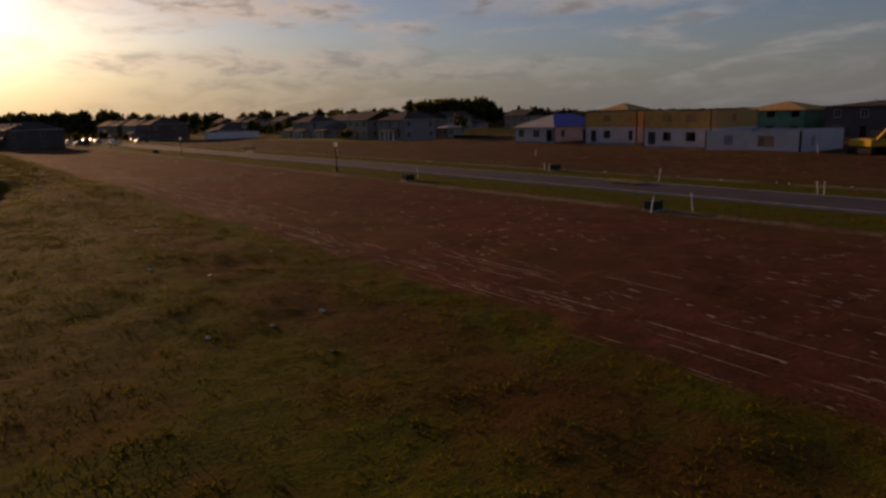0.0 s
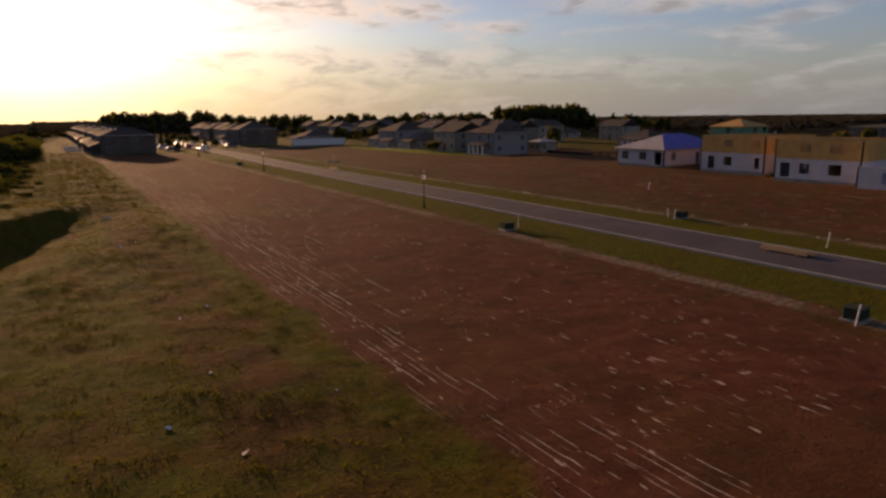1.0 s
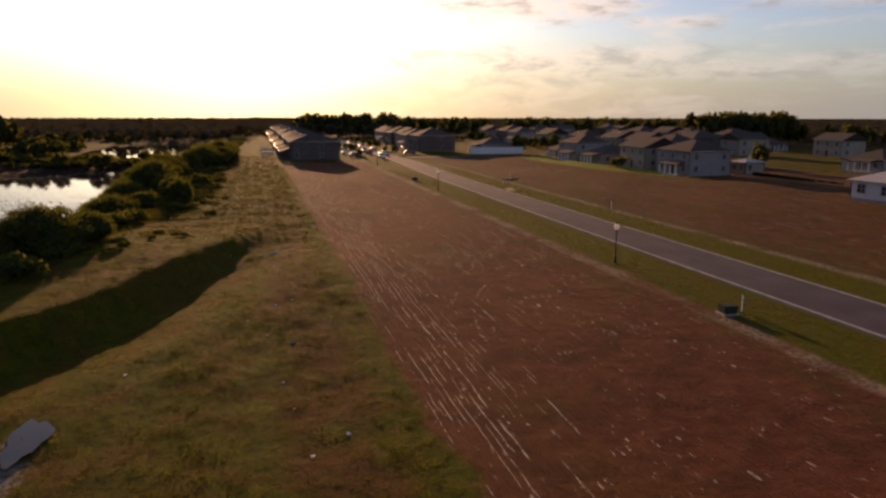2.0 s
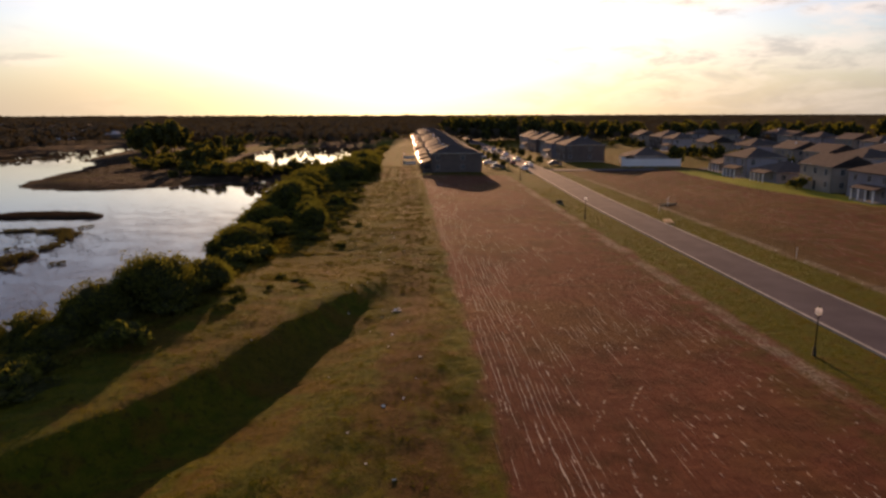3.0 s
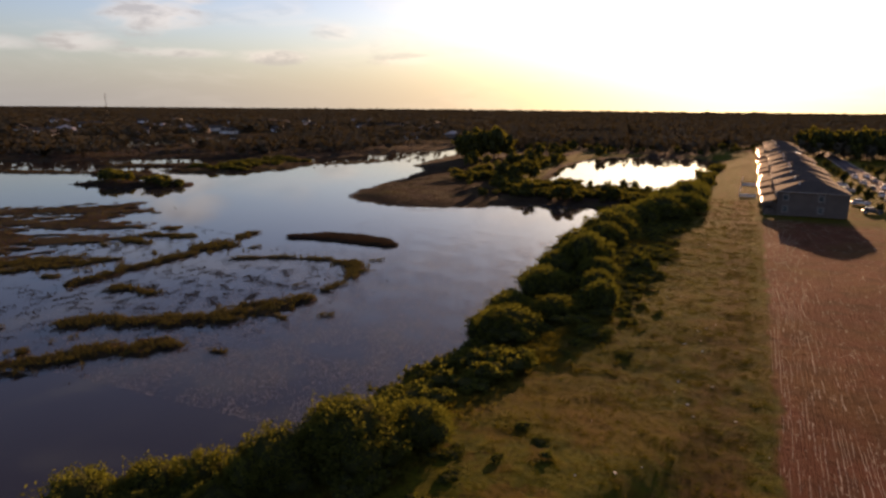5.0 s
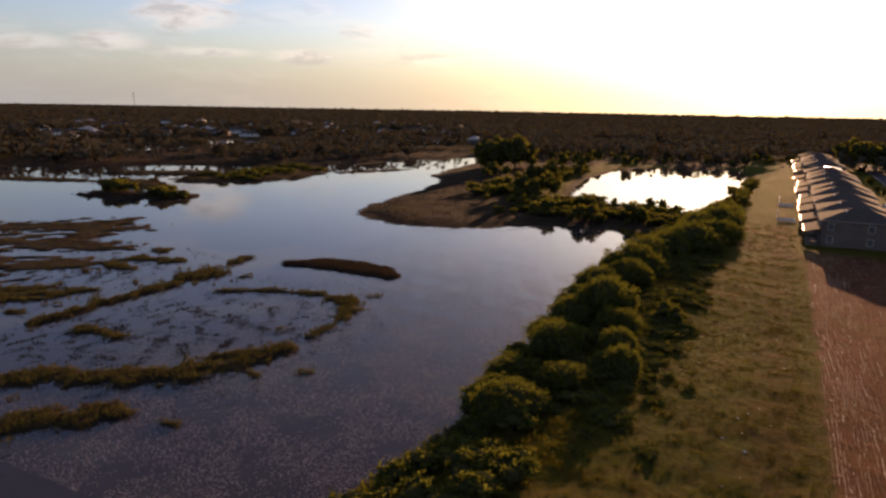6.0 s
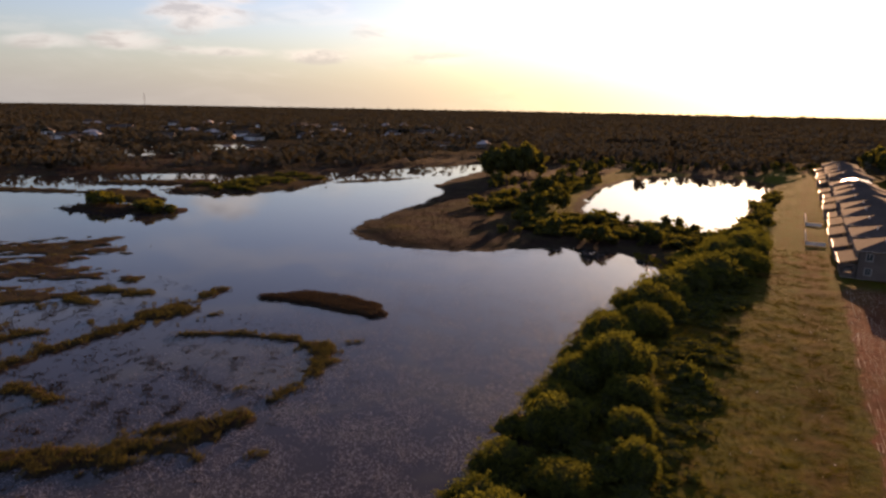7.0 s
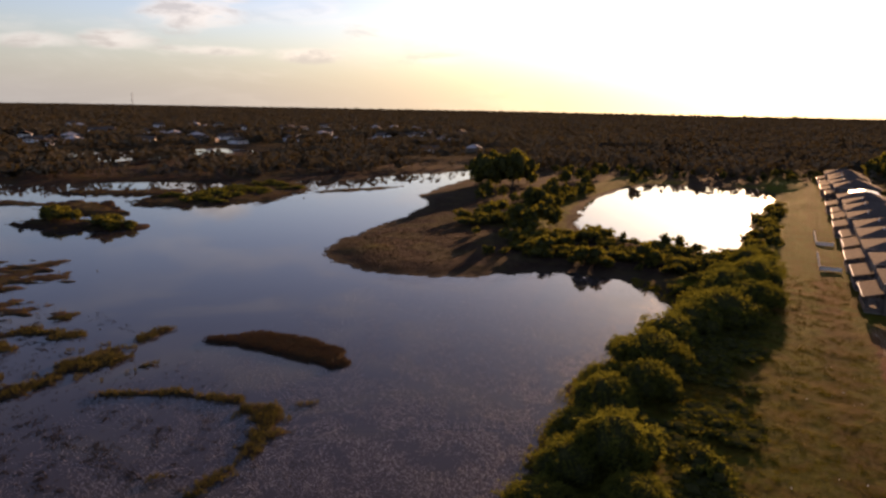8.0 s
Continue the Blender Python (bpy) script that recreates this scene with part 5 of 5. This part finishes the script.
# the large bushes of the bank, one by one: place, radius, height; the first four are the patterns themselves
BANK = [(-52.0, 13.5, 4.6, 4.6), (-51.4, 82.5, 3.9, 5.7), (-46.0, 135.0, 6.2, 6.0), (-54.0, 67.0, 3.6, 5.0),
        (-49.0, 17.5, 2.5, 3.2), (-55.8, 10.5, 3.0, 3.6), (-61.0, 9.0, 2.4, 5.2), (-64.2, 7.6, 2.5, 5.0), (-58.3, 11.0, 2.2, 3.4),
        (-67.4, 4.0, 3.0, 4.4), (-70.5, -2.0, 3.2, 4.3), (-65.0, 2.5, 3.0, 2.8), (-61.0, 4.5, 2.8, 2.3), (-57.4, 6.5, 2.6, 2.0), (-61.5, -2.0, 3.0, 1.9),
        (-67.0, -5.0, 3.2, 2.8), (-72.0, -9.0, 3.2, 4.0), (-64.0, -8.5, 2.9, 2.0), (-58.5, 0.5, 2.4, 1.6), (-69.0, -13.5, 3.2, 2.8), (-73.0, -17.0, 3.2, 3.8),
        (-66.0, -16.0, 3.0, 2.2), (-61.5, -14.0, 2.6, 1.7), (-68.5, -23.0, 3.0, 2.6), (-63.0, -23.0, 2.7, 1.9), (-72.0, -28.0, 3.0, 3.4),
        (-52.5, 48.0, 3.2, 4.2), (-55.6, 52.0, 2.8, 3.6), (-56.4, 59.0, 3.0, 4.0), (-56.2, 73.5, 3.0, 4.4), (-49.5, 56.0, 2.4, 2.8), (-44.6, 60.5, 1.7, 3.6),
        (-46.4, 67.0, 2.0, 3.2), (-55.4, 80.0, 3.0, 4.4), (-48.0, 75.5, 2.4, 3.2), (-56.6, 88.5, 3.0, 4.5), (-55.5, 96.0, 3.6, 5.2), (-51.8, 101.0, 3.3, 4.4),
        (-57.6, 104.0, 3.0, 4.0), (-53.0, 111.0, 4.0, 5.2), (-57.0, 117.5, 3.2, 4.3), (-52.4, 121.0, 3.6, 4.9), (-50.0, 128.5, 4.0, 5.2), (-50.5, 143.0, 3.6, 5.0),
        (-42.6, 147.0, 4.4, 5.6), (-46.5, 153.0, 4.0, 5.2), (-43.0, 160.0, 4.0, 5.5), (-47.5, 164.0, 3.5, 4.6), (-41.6, 169.0, 3.5, 4.6), (-45.0, 176.0, 3.6, 4.6), (-43.0, 186.0, 3.4, 4.4)]
rr = random.Random(77)
for k, (x, y, wide, tall) in enumerate(BANK):
    wide *= 1.1 if y < 40 else 1.24
    m = pose(x, y, ground_z(x, y) - 0.1, 0, 0, rr.uniform(0, 360)) @ Matrix.Diagonal((wide / 4.0, wide / 4.0, tall / 5.0, 1))
    if k < 4:
        shrubs[k].matrix_world = m
    else:
        copy_thing(shrubs[rr.randrange(4)], m)
# low scrub between the bushes and the grass, and down the slope to the lake
SCRUB = ("low dark weedy bush on the slope above the lake", "bush", "low bushes on the slope")
scrub = [plant("bush", 120 + k, 2.5, 1.9, 750, 0.22, LEAF, *SCRUB, lumps=8, stems=1) for k in range(3)]
for ob, (x, y) in zip(scrub, ((-47, 62), (-43, 84), (-50, 2))):
    ob.matrix_world = pose(x, y, ground_z(x, y) - 0.05)
for k in range(240):
    if k < 130:
        y = rr.uniform(44, 175)
        x = rr.uniform(-57, -41.2 - 1.2 * math.sin(y * 0.35) - (0.05 * (90 - y) if y < 90 else 0))
    else:
        y = rr.uniform(-34, 46)
        x = rr.uniform(-64, -49.5 - 1.0 * math.sin(y * 0.3) + (0.45 * (y - 4) if y < 4 else 0.05 * (y - 4)))
    if inside_out(np.array([x]), np.array([y]), LAKE)[0] > 1.5:
        grow(scrub[k % 3], x, y, rr.uniform(0.6, 1.3), rr.uniform(0, 360), rr.uniform(0.35, 0.85) * (0.55 if x > -50 and y > 40 else 1.0))
# dark weed clumps added in place of shade between the bushes and the mown strip
edge = random.Random(78)
WEED = ("tall dark weeds added for shade at the foot of the lake-bank shrubs", "weeds", "weeds beside the mown strip")
weeds = [plant("weed_clump", 130 + k, 2.5, 1.9, 750, 0.20, LEAF, *WEED, lumps=9, stems=1) for k in range(2)]
for ob, (x, y) in zip(weeds, ((-43.5, 96), (-42.0, 118))):
    ob.matrix_world = pose(x, y, ground_z(x, y) - 0.05) @ Matrix.Diagonal((1.0, 1.0, 0.5, 1))
for k in range(84):
    y = edge.uniform(64, 172)
    x = edge.uniform(-47.0, -39.9 - 0.9 * math.sin(y * 0.23) - max(0.0, 0.12 * (78 - y)))
    grow(weeds[k % 2], x, y, edge.uniform(0.65, 1.25), edge.uniform(0, 360), edge.uniform(0.3, 0.7))
for k in range(24):
    y = rr.uniform(8, 66)
    x = rr.uniform(-47.0, -38.0) + 0.05 * (y - 40)
    grow(scrub[k % 3], x, y, rr.uniform(0.25, 0.55), rr.uniform(0, 360), rr.uniform(0.12, 0.25))
for k in range(24):
    y = rr.uniform(34, 82)
    x = rr.uniform(-60, -50)
    if inside_out(np.array([x]), np.array([y]), LAKE)[0] > 1.0:
        grow(scrub[k % 3], x, y, rr.uniform(0.7, 1.2), rr.uniform(0, 360), rr.uniform(0.6, 1.0))
# the neck between lake and pond, and the pond's banks
tree_spots = [(-106, 210), (-112, 214), (-102, 217), (-108, 224)]
for ob, (x, y) in zip(trees, tree_spots):
    ob.matrix_world = pose(x, y, ground_z(x, y) - 0.05)
for k in range(8, 210):
    src = thickets
    if k < 60:
        x, y, s = rr.uniform(-106, -44), rr.uniform(173, 207), rr.uniform(0.3, 0.6)
    elif k < 100:
        x, y, s = rr.uniform(-132, -113), rr.uniform(196, 320), rr.uniform(0.45, 0.95)
    elif k < 130:
        x, y, s, src = rr.uniform(-150, -104), rr.uniform(235, 380), rr.uniform(0.6, 1.1), trees
    else:
        x, y, s, src = rr.uniform(-180, -20), rr.uniform(386, 440), rr.uniform(0.4, 0.65), (trees, thickets)[k % 2]
    if x > -110 and 185 < y < 210:
        s *= 0.8
    if min(inside_out(np.array([x]), np.array([y]), POND)[0], inside_out(np.array([x]), np.array([y]), LAKE)[0]) > 3.0:
        grow(src[rr.randrange(3)], x, y, s, rr.uniform(0, 360))
for k in range(48):
    x, y = rr.uniform(-104, -46), rr.uniform(178, 208)
    if min(inside_out(np.array([x]), np.array([y]), POND)[0], inside_out(np.array([x]), np.array([y]), LAKE)[0]) > 3.0:
        grow(thickets[k % 3], x, y, rr.uniform(0.7, 0.95), rr.uniform(0, 360), rr.uniform(0.32, 0.5))
for k in range(42):
    x, y = (rr.uniform(-132, -114), rr.uniform(200, 310)) if k % 3 else (rr.uniform(-112, -84), rr.uniform(190, 218))
    if min(inside_out(np.array([x]), np.array([y]), POND)[0], inside_out(np.array([x]), np.array([y]), LAKE)[0]) > 4.0:
        grow(thickets[k % 3], x, y, rr.uniform(0.8, 1.2), rr.uniform(0, 360), rr.uniform(0.5, 0.75))
for x, y, s in ((-66, 206, 0.62), (-63, 207, 0.6), (-58, 204, 0.45), (-78, 210, 0.4), (-88, 221, 0.4),):
    grow(trees[rr.randrange(4)], x, y, s, rr.uniform(0, 360))
# bushes down the east bank of the pond
for k in range(34):
    y = 190 + 110 * k / 33
    x = rr.uniform(-47.0, -39.5)
    if inside_out(np.array([x]), np.array([y]), POND)[0] > 1.5:
        grow(thickets[k % 3], x, y, rr.uniform(0.5, 0.85), rr.uniform(0, 360), rr.uniform(0.4, 0.7))
# small trees in front gardens along the far street
for k in range(16):
    grow(trees[k % 4], 14.5 if k % 2 else 0.8, 168 + 9 * k, 0.35 + 0.1 * (k % 3), 37 * k)


for k in range(54):
    if k < 12:
        x, y, s = rr.uniform(-172, -142), rr.uniform(292, 335), rr.uniform(1.5, 2.2)
    elif k < 34:
        x, y, s = rr.uniform(-4, 62), rr.uniform(345, 400), rr.uniform(1.1, 1.75)
    else:
        x, y, s = 168 + 4.2 * (k - 34) + rr.uniform(-4, 4), 236 - 2.6 * (k - 34) + rr.uniform(-8, 8), rr.uniform(1.1, 1.45)
    grow(trees[rr.randrange(4)], x, y, s * 0.85, rr.uniform(0, 360), s)
# bushes on the wooded island
for k in range(26):
    mid, wide, tall = ((-237, 150), 6.5, 1.0) if k < 10 else ((-217, 152), 10.0, 0.62)
    u = rr.uniform(-1, 1)
    grow((thickets, scrub)[k % 2][k % 3], mid[0] + wide * u, mid[1] + rr.uniform(-wide, wide) * 0.4, rr.uniform(0.7, 1.1), rr.uniform(0, 360), tall * (1 - 0.5 * u * u) * rr.uniform(0.7, 1.1) * (1.0 if k % 2 == 0 else 2.2))


for k in range(48):
    u = rr.uniform(0, 1)
    grow(scrub[k % 3], -239 + rr.uniform(-13, 13), 196 + 66 * u, rr.uniform(0.9, 1.8), rr.uniform(0, 360), rr.uniform(0.45, 0.9))


for k in range(34):
    grow((trees, thickets)[k % 2][k % 3], rr.choice((58.5, 77, 80, 84, 90, 97)) + rr.uniform(-2, 2), rr.uniform(84, 320), rr.uniform(0.5, 0.95), rr.uniform(0, 360))
# trees among the houses past the building site
for k in range(30):
    grow((trees, thickets)[k % 2][k % 3], rr.uniform(122, 240), rr.uniform(-95, 90), rr.uniform(0.5, 0.85), rr.uniform(0, 360))
# tall pines closing the view behind the streets
PINE = ("tall dark pine with a high ragged crown", "tree", "pines behind the streets")
pines = [plant("pine", 140 + k, 4.8, 10.0, 1000, 0.60, LEAF_DARK, *PINE, trunk=2.6, lumps=11) for k in range(3)]
for ob, (x, y) in zip(pines, ((176, 228), (188, 216), (198, 206))):
    ob.matrix_world = pose(x, y, ground_z(x, y) - 0.05)
for k in range(150):
    if k < 46:
        a, d, s = rr.uniform(-42, -34.6), rr.uniform(345, 385), rr.uniform(0.95, 1.12)
    elif k < 76:
        a, d, s = rr.uniform(-11.5, -3.5), rr.uniform(425, 470), rr.uniform(0.9, 1.1)
    else:
        a, d, s = rr.uniform(-34, -11), rr.uniform(410, 470), rr.uniform(0.7, 0.9)
    grow(pines[k % 3], -33.9 - d * math.sin(radians(a)), -60.7 + d * math.cos(radians(a)), s, rr.uniform(0, 360))


def keep_off(x, y):
    """Where no wood stands: water, lots, gardens and street."""
    out = inside_out(x, y, LAKE) > 14
    out &= inside_out(x, y, POND) > 6
    out &= inside_out(x, y, FAR_POND) > 10
    out &= ~((x > -60) & (x < 125) & (y < 345) & (y > -500))
    out &= ~((x > -500) & (x < 60) & (y < 170))
    out &= ~((x > -190) & (x < -40) & (y < 385))
    out &= ~((x > -135) & (x < -20) & (y < 408))
    for hx, hy in SUBURB:
        out &= np.hypot(x - hx, y - hy) > 19
        out &= np.hypot(x - hx - 20, y - hy + 20) > 20
    return out


def wood(name, seed, n, near, far, heads, tall, mat, label, lumps, leaf, lie=1.0):
    """Many far trees as one mass of leaf tufts."""
    rng = np.random.RandomState(seed)
    d = near * (far / near) ** rng.uniform(0, 1, n) if far > 2.5 * near else np.sqrt(rng.uniform(near ** 2, far ** 2, n))
    a = np.radians(rng.uniform(heads[0], heads[1], n))
    x, y = -40 - d * np.sin(a), 20 + d * np.cos(a)
    ok = keep_off(x, y) & (wave(x, y, 120, 21) > -0.55)
    x, y, d = x[ok], y[ok], d[ok]
    z = height(x, y)
    grow_by = (d / near) ** 0.6
    h = tall * rng.uniform(0.75, 1.12, len(x)) * (1 + 0.15 * wave(x, y, 240, 22)) * grow_by ** 0.25 * np.where(x > 60, np.where(d < 480, 0.8, 0.5), 1.0)
    w = tall * 0.29 * rng.uniform(0.8, 1.3, len(x)) * grow_by
    k = rng.randint(0, len(x), len(x) * lumps)
    v = rng.normal(0, 1, (len(k), 3))
    v /= np.linalg.norm(v, axis=1)[:, None]
    v *= rng.uniform(0.6, 1.0, (len(k), 1))
    mid = np.stack([x[k] + v[:, 0] * w[k], y[k] + v[:, 1] * w[k], z[k] + h[k] * (0.56 + 0.42 * v[:, 2])], -1)
    a1 = rng.normal(0, 1, mid.shape) * np.array([1, 1, lie])
    a1 /= np.linalg.norm(a1, axis=1)[:, None]
    b1 = np.cross(a1, rng.normal(0, 1, mid.shape) * np.array([lie, lie, 1]))
    b1 /= np.linalg.norm(b1, axis=1)[:, None]
    s = (leaf * w[k] * rng.uniform(0.6, 1.3, len(k)))[:, None]
    co = np.stack([mid - a1 * s, mid + b1 * s * 0.7, mid + a1 * s, mid - b1 * s * 0.7], 1).reshape(-1, 3)
    ob = mesh_part(name, co, np.arange(len(co)).reshape(-1, 4), mat)
    return tagged(ob, label, "woods", kind="stuff")


wood("far_woods", 1, 17000, 330, 800, (-70, 75), 7.5, LEAF_HAZE, "mixed dark green woods round the lake and suburb", 16, 0.50, 0.55)
wood("distant_woods", 2, 24000, 780, 4700, (-80, 85), 7.0, LEAF_HAZE, "distant dark woods reaching to the horizon", 10, 0.80, 0.35)
wood("woods_behind", 3, 900, 500, 3000, (85, 280), 10.0, LEAF_HAZE, "woods on the horizon all round", 20, 0.55)


# ---- reeds, grass and floating leaves ----
def blades(name, xs, ys, tall, wide, mat, label, category, seed, per=3, flop=0.35, base=None):
    """Upright narrow leaves standing on the ground."""
    rng = np.random.RandomState(seed)
    xs, ys = np.repeat(xs, per), np.repeat(ys, per)
    xs, ys = xs + rng.normal(0, max(0.16, wide * 2.5), len(xs)), ys + rng.normal(0, max(0.16, wide * 2.5), len(xs))
    z = height(xs, ys) if base is None else np.full(len(xs), base)
    h = tall * rng.uniform(0.5, 1.25, len(xs))
    t = rng.uniform(0, 6.2832, len(xs))
    ux, uy = np.cos(t) * wide, np.sin(t) * wide
    lx, ly = rng.normal(0, flop, len(xs)) * h, rng.normal(0, flop, len(xs)) * h
    foot = np.stack([xs, ys, z - 0.05], -1)
    side, top = np.stack([ux, uy, 0 * ux], -1), np.stack([lx, ly, h], -1)
    co = np.stack([foot - side, foot + side, foot + top], 1).reshape(-1, 3)
    ob = mesh_part(name, co, np.arange(len(co)).reshape(-1, 3), mat)
    return tagged(ob, label, category, kind="stuff")


rng = np.random.RandomState(5)
n = 60000
x, y = rng.uniform(-58, -25.4, n), rng.uniform(-78, 130, n)
ok = (inside_out(x, y, LAKE) > 3) & (wave(x, y, 5, 31) + rng.normal(0, 0.7, n) > -0.2)
blades("rough_grass", x[ok], y[ok], 0.13, 0.035, LEAF_GRASS, "rough tussocky grass, green with dry brown patches", "grass", 6, 5, 0.8)
n = 14000
x, y = rng.uniform(-50, -25.6, n), rng.uniform(-75, 125, n)
ok = (inside_out(x, y, LAKE) > 3) & (wave(x, y, 7, 51) + 0.8 * wave(x, y, 2.4, 52) > 0.55)
blades("tall_weeds", x[ok], y[ok], 0.15, 0.03, LEAF_WEED, "clumps of taller dull brown and olive weeds in the grass", "weeds", 14, 9, 0.9)
n = 15000
x, y = rng.uniform(-46, -26.5, n), rng.uniform(18, 178, n)
ok = (wave(x, y, 8, 71) + 0.9 * wave(x, y, 2.8, 72) + rng.normal(0, 0.3, n) > 0.3)
blades("meadow_weeds", x[ok], y[ok], 0.22, 0.04, LEAF_WEED, "clumps of dull weeds in the thin grass", "weeds", 17, 6, 0.6)
x, y = rng.uniform(-50, -36, n), rng.uniform(38, 175, n)
ok = (inside_out(x, y, LAKE) > 3) & (wave(x, y, 6, 61) + 0.8 * wave(x, y, 2.5, 62) + rng.normal(0, 0.3, n) > 0.25 * (x + 46))
# down the southern slope the dark weeds stand for the slope's own shade
x2, y2 = rng.uniform(-70, -46, 9000), rng.uniform(-38, 46, 9000)
ok2 = (inside_out(x2, y2, LAKE) > 2) & (x2 < -47.5 + np.where(y2 < 9, 0.46 * (y2 - 9), 0.03 * (y2 - 9)) + rng.normal(0, 0.6, 9000))
x, y, ok = np.concatenate([x, x2]), np.concatenate([y, y2]), np.concatenate([ok, ok2])
blades("bank_weeds", x[ok], y[ok], 0.42, 0.045, LEAF_WEED, "rank brown-green weeds on the bank, partly in place of slope shade", "weeds", 15, 6, 0.5)
n = 2500
x, y = np.concatenate([rng.uniform(-1.2, 4.4, n), rng.uniform(11.8, 17, n)]), rng.uniform(-70, 110, 2 * n)
blades("verge_grass", x, y, 0.16, 0.05, LEAF_GRASS, "short verge grass beside the kerbs", "grass", 7, 4, 0.6)
n = 110000
x, y = rng.uniform(-330, -75, n), rng.uniform(0, 330, n)
x[:60000], y[:60000] = rng.uniform(-150, -75, 60000), rng.uniform(15, 115, 60000)
shore = np.minimum(inside_out(x, y, LAKE), inside_out(x, y, POND))
zz = height(x, y)
ok = (zz > LEVEL + 0.03) & (zz < -2.3) & ((shore < 0) | (y < 260))
land = ok & (shore > -2)
blades("marsh_reeds", x[land], y[land], 0.42, 0.06, LEAF_DRY, "dull brown marsh grass on the low point", "reeds", 8, 4, 0.45)
mauve = ok & (shore <= -2) & (np.hypot((x + 107) / 16, (y - 99) / 7) < 1)
blades("isle_reeds", x[mauve], y[mauve], 0.40, 0.06, LEAF_ISLE, "dull mauve-brown marsh grass on the long island", "reeds", 18, 5, 0.5)
isle = ok & (shore <= -2) & ~mauve
blades("island_reeds", x[isle], y[isle], 0.45, 0.06, LEAF_MARSH, "olive and brown marsh grass on the low islands", "reeds", 16, 4, 0.45)
# brown weed standing just out of the shallows round the islands
n = 160000
x, y = rng.uniform(-165, -80, n), rng.uniform(15, 98, n)
near = np.exp(-((x + 101) / 15) ** 2 - ((y - 57) / 17) ** 2) + 0.8 * np.exp(-((x + 148) / 14) ** 2 - ((y - 72) / 15) ** 2) + 0.5 * np.exp(-((x + 120) / 10) ** 2 - ((y - 40) / 20) ** 2)
ok = (height(x, y) < LEVEL) & (rng.uniform(0, 1, n) < 0.75 * near * smooth(wave(x, y, 7, 43) + 0.9 * wave(x, y, 3.6, 45) + 0.8 * wave(x, y, 1.8, 46), 0.0, 1.7))
blades("water_weed", x[ok], y[ok], 0.20, 0.10, LEAF_DRY, "brown weed just breaking the surface of the shallows", "water plants", 12, 3, 1.2, LEVEL)
n = 9000
x, y = rng.uniform(-68, -50, n), rng.uniform(-40, 172, n)
shore = inside_out(x, y, LAKE)
ok = (shore > -0.6) & (shore < 3.0)
blades("shore_reeds", x[ok], y[ok], 0.7, 0.05, LEAF_GRASS, "reeds and weeds along the water's edge", "reeds", 9, 6, 0.3)
n = 210000
x, y = rng.uniform(-116, -56, n), 168 - 145 * rng.uniform(0, 1, n) ** 0.9
inner = inside_out(x, y, LAKE)
thick = 0.15 + 0.85 * smooth(y, 140, 70) * smooth(x, -116, -84) + 0.6 * smooth(-inner, 9, 1)
ok = (inner < -0.3) & (height(x, y) < LEVEL - 0.1) & (rng.uniform(0, 1, n) < thick) & (wave(x, y, 9, 41) + 0.5 * wave(x, y, 3, 42) + rng.normal(0, 0.5, n) > -0.4)
x, y = x[ok], y[ok]
t, s = rng.uniform(0, 6.28, len(x)), rng.uniform(0.04, 0.105, len(x))
c, d = np.cos(t) * s, np.sin(t) * s
z = np.full(len(x), LEVEL + 0.012)
tip = rng.uniform(0.0, 0.04, len(x))
co = np.stack([np.stack([x - c, y - d, z], -1), np.stack([x + d * 0.6, y - c * 0.6, z], -1), np.stack([x + c, y + d, z + tip], -1), np.stack([x - d * 0.6, y + c * 0.6, z], -1)], 1).reshape(-1, 3)
tagged(mesh_part("floating_leaves", co, np.arange(len(co)).reshape(-1, 4), PAD), "small floating leaves and weed tips on the shallow water", "water plants", kind="stuff")
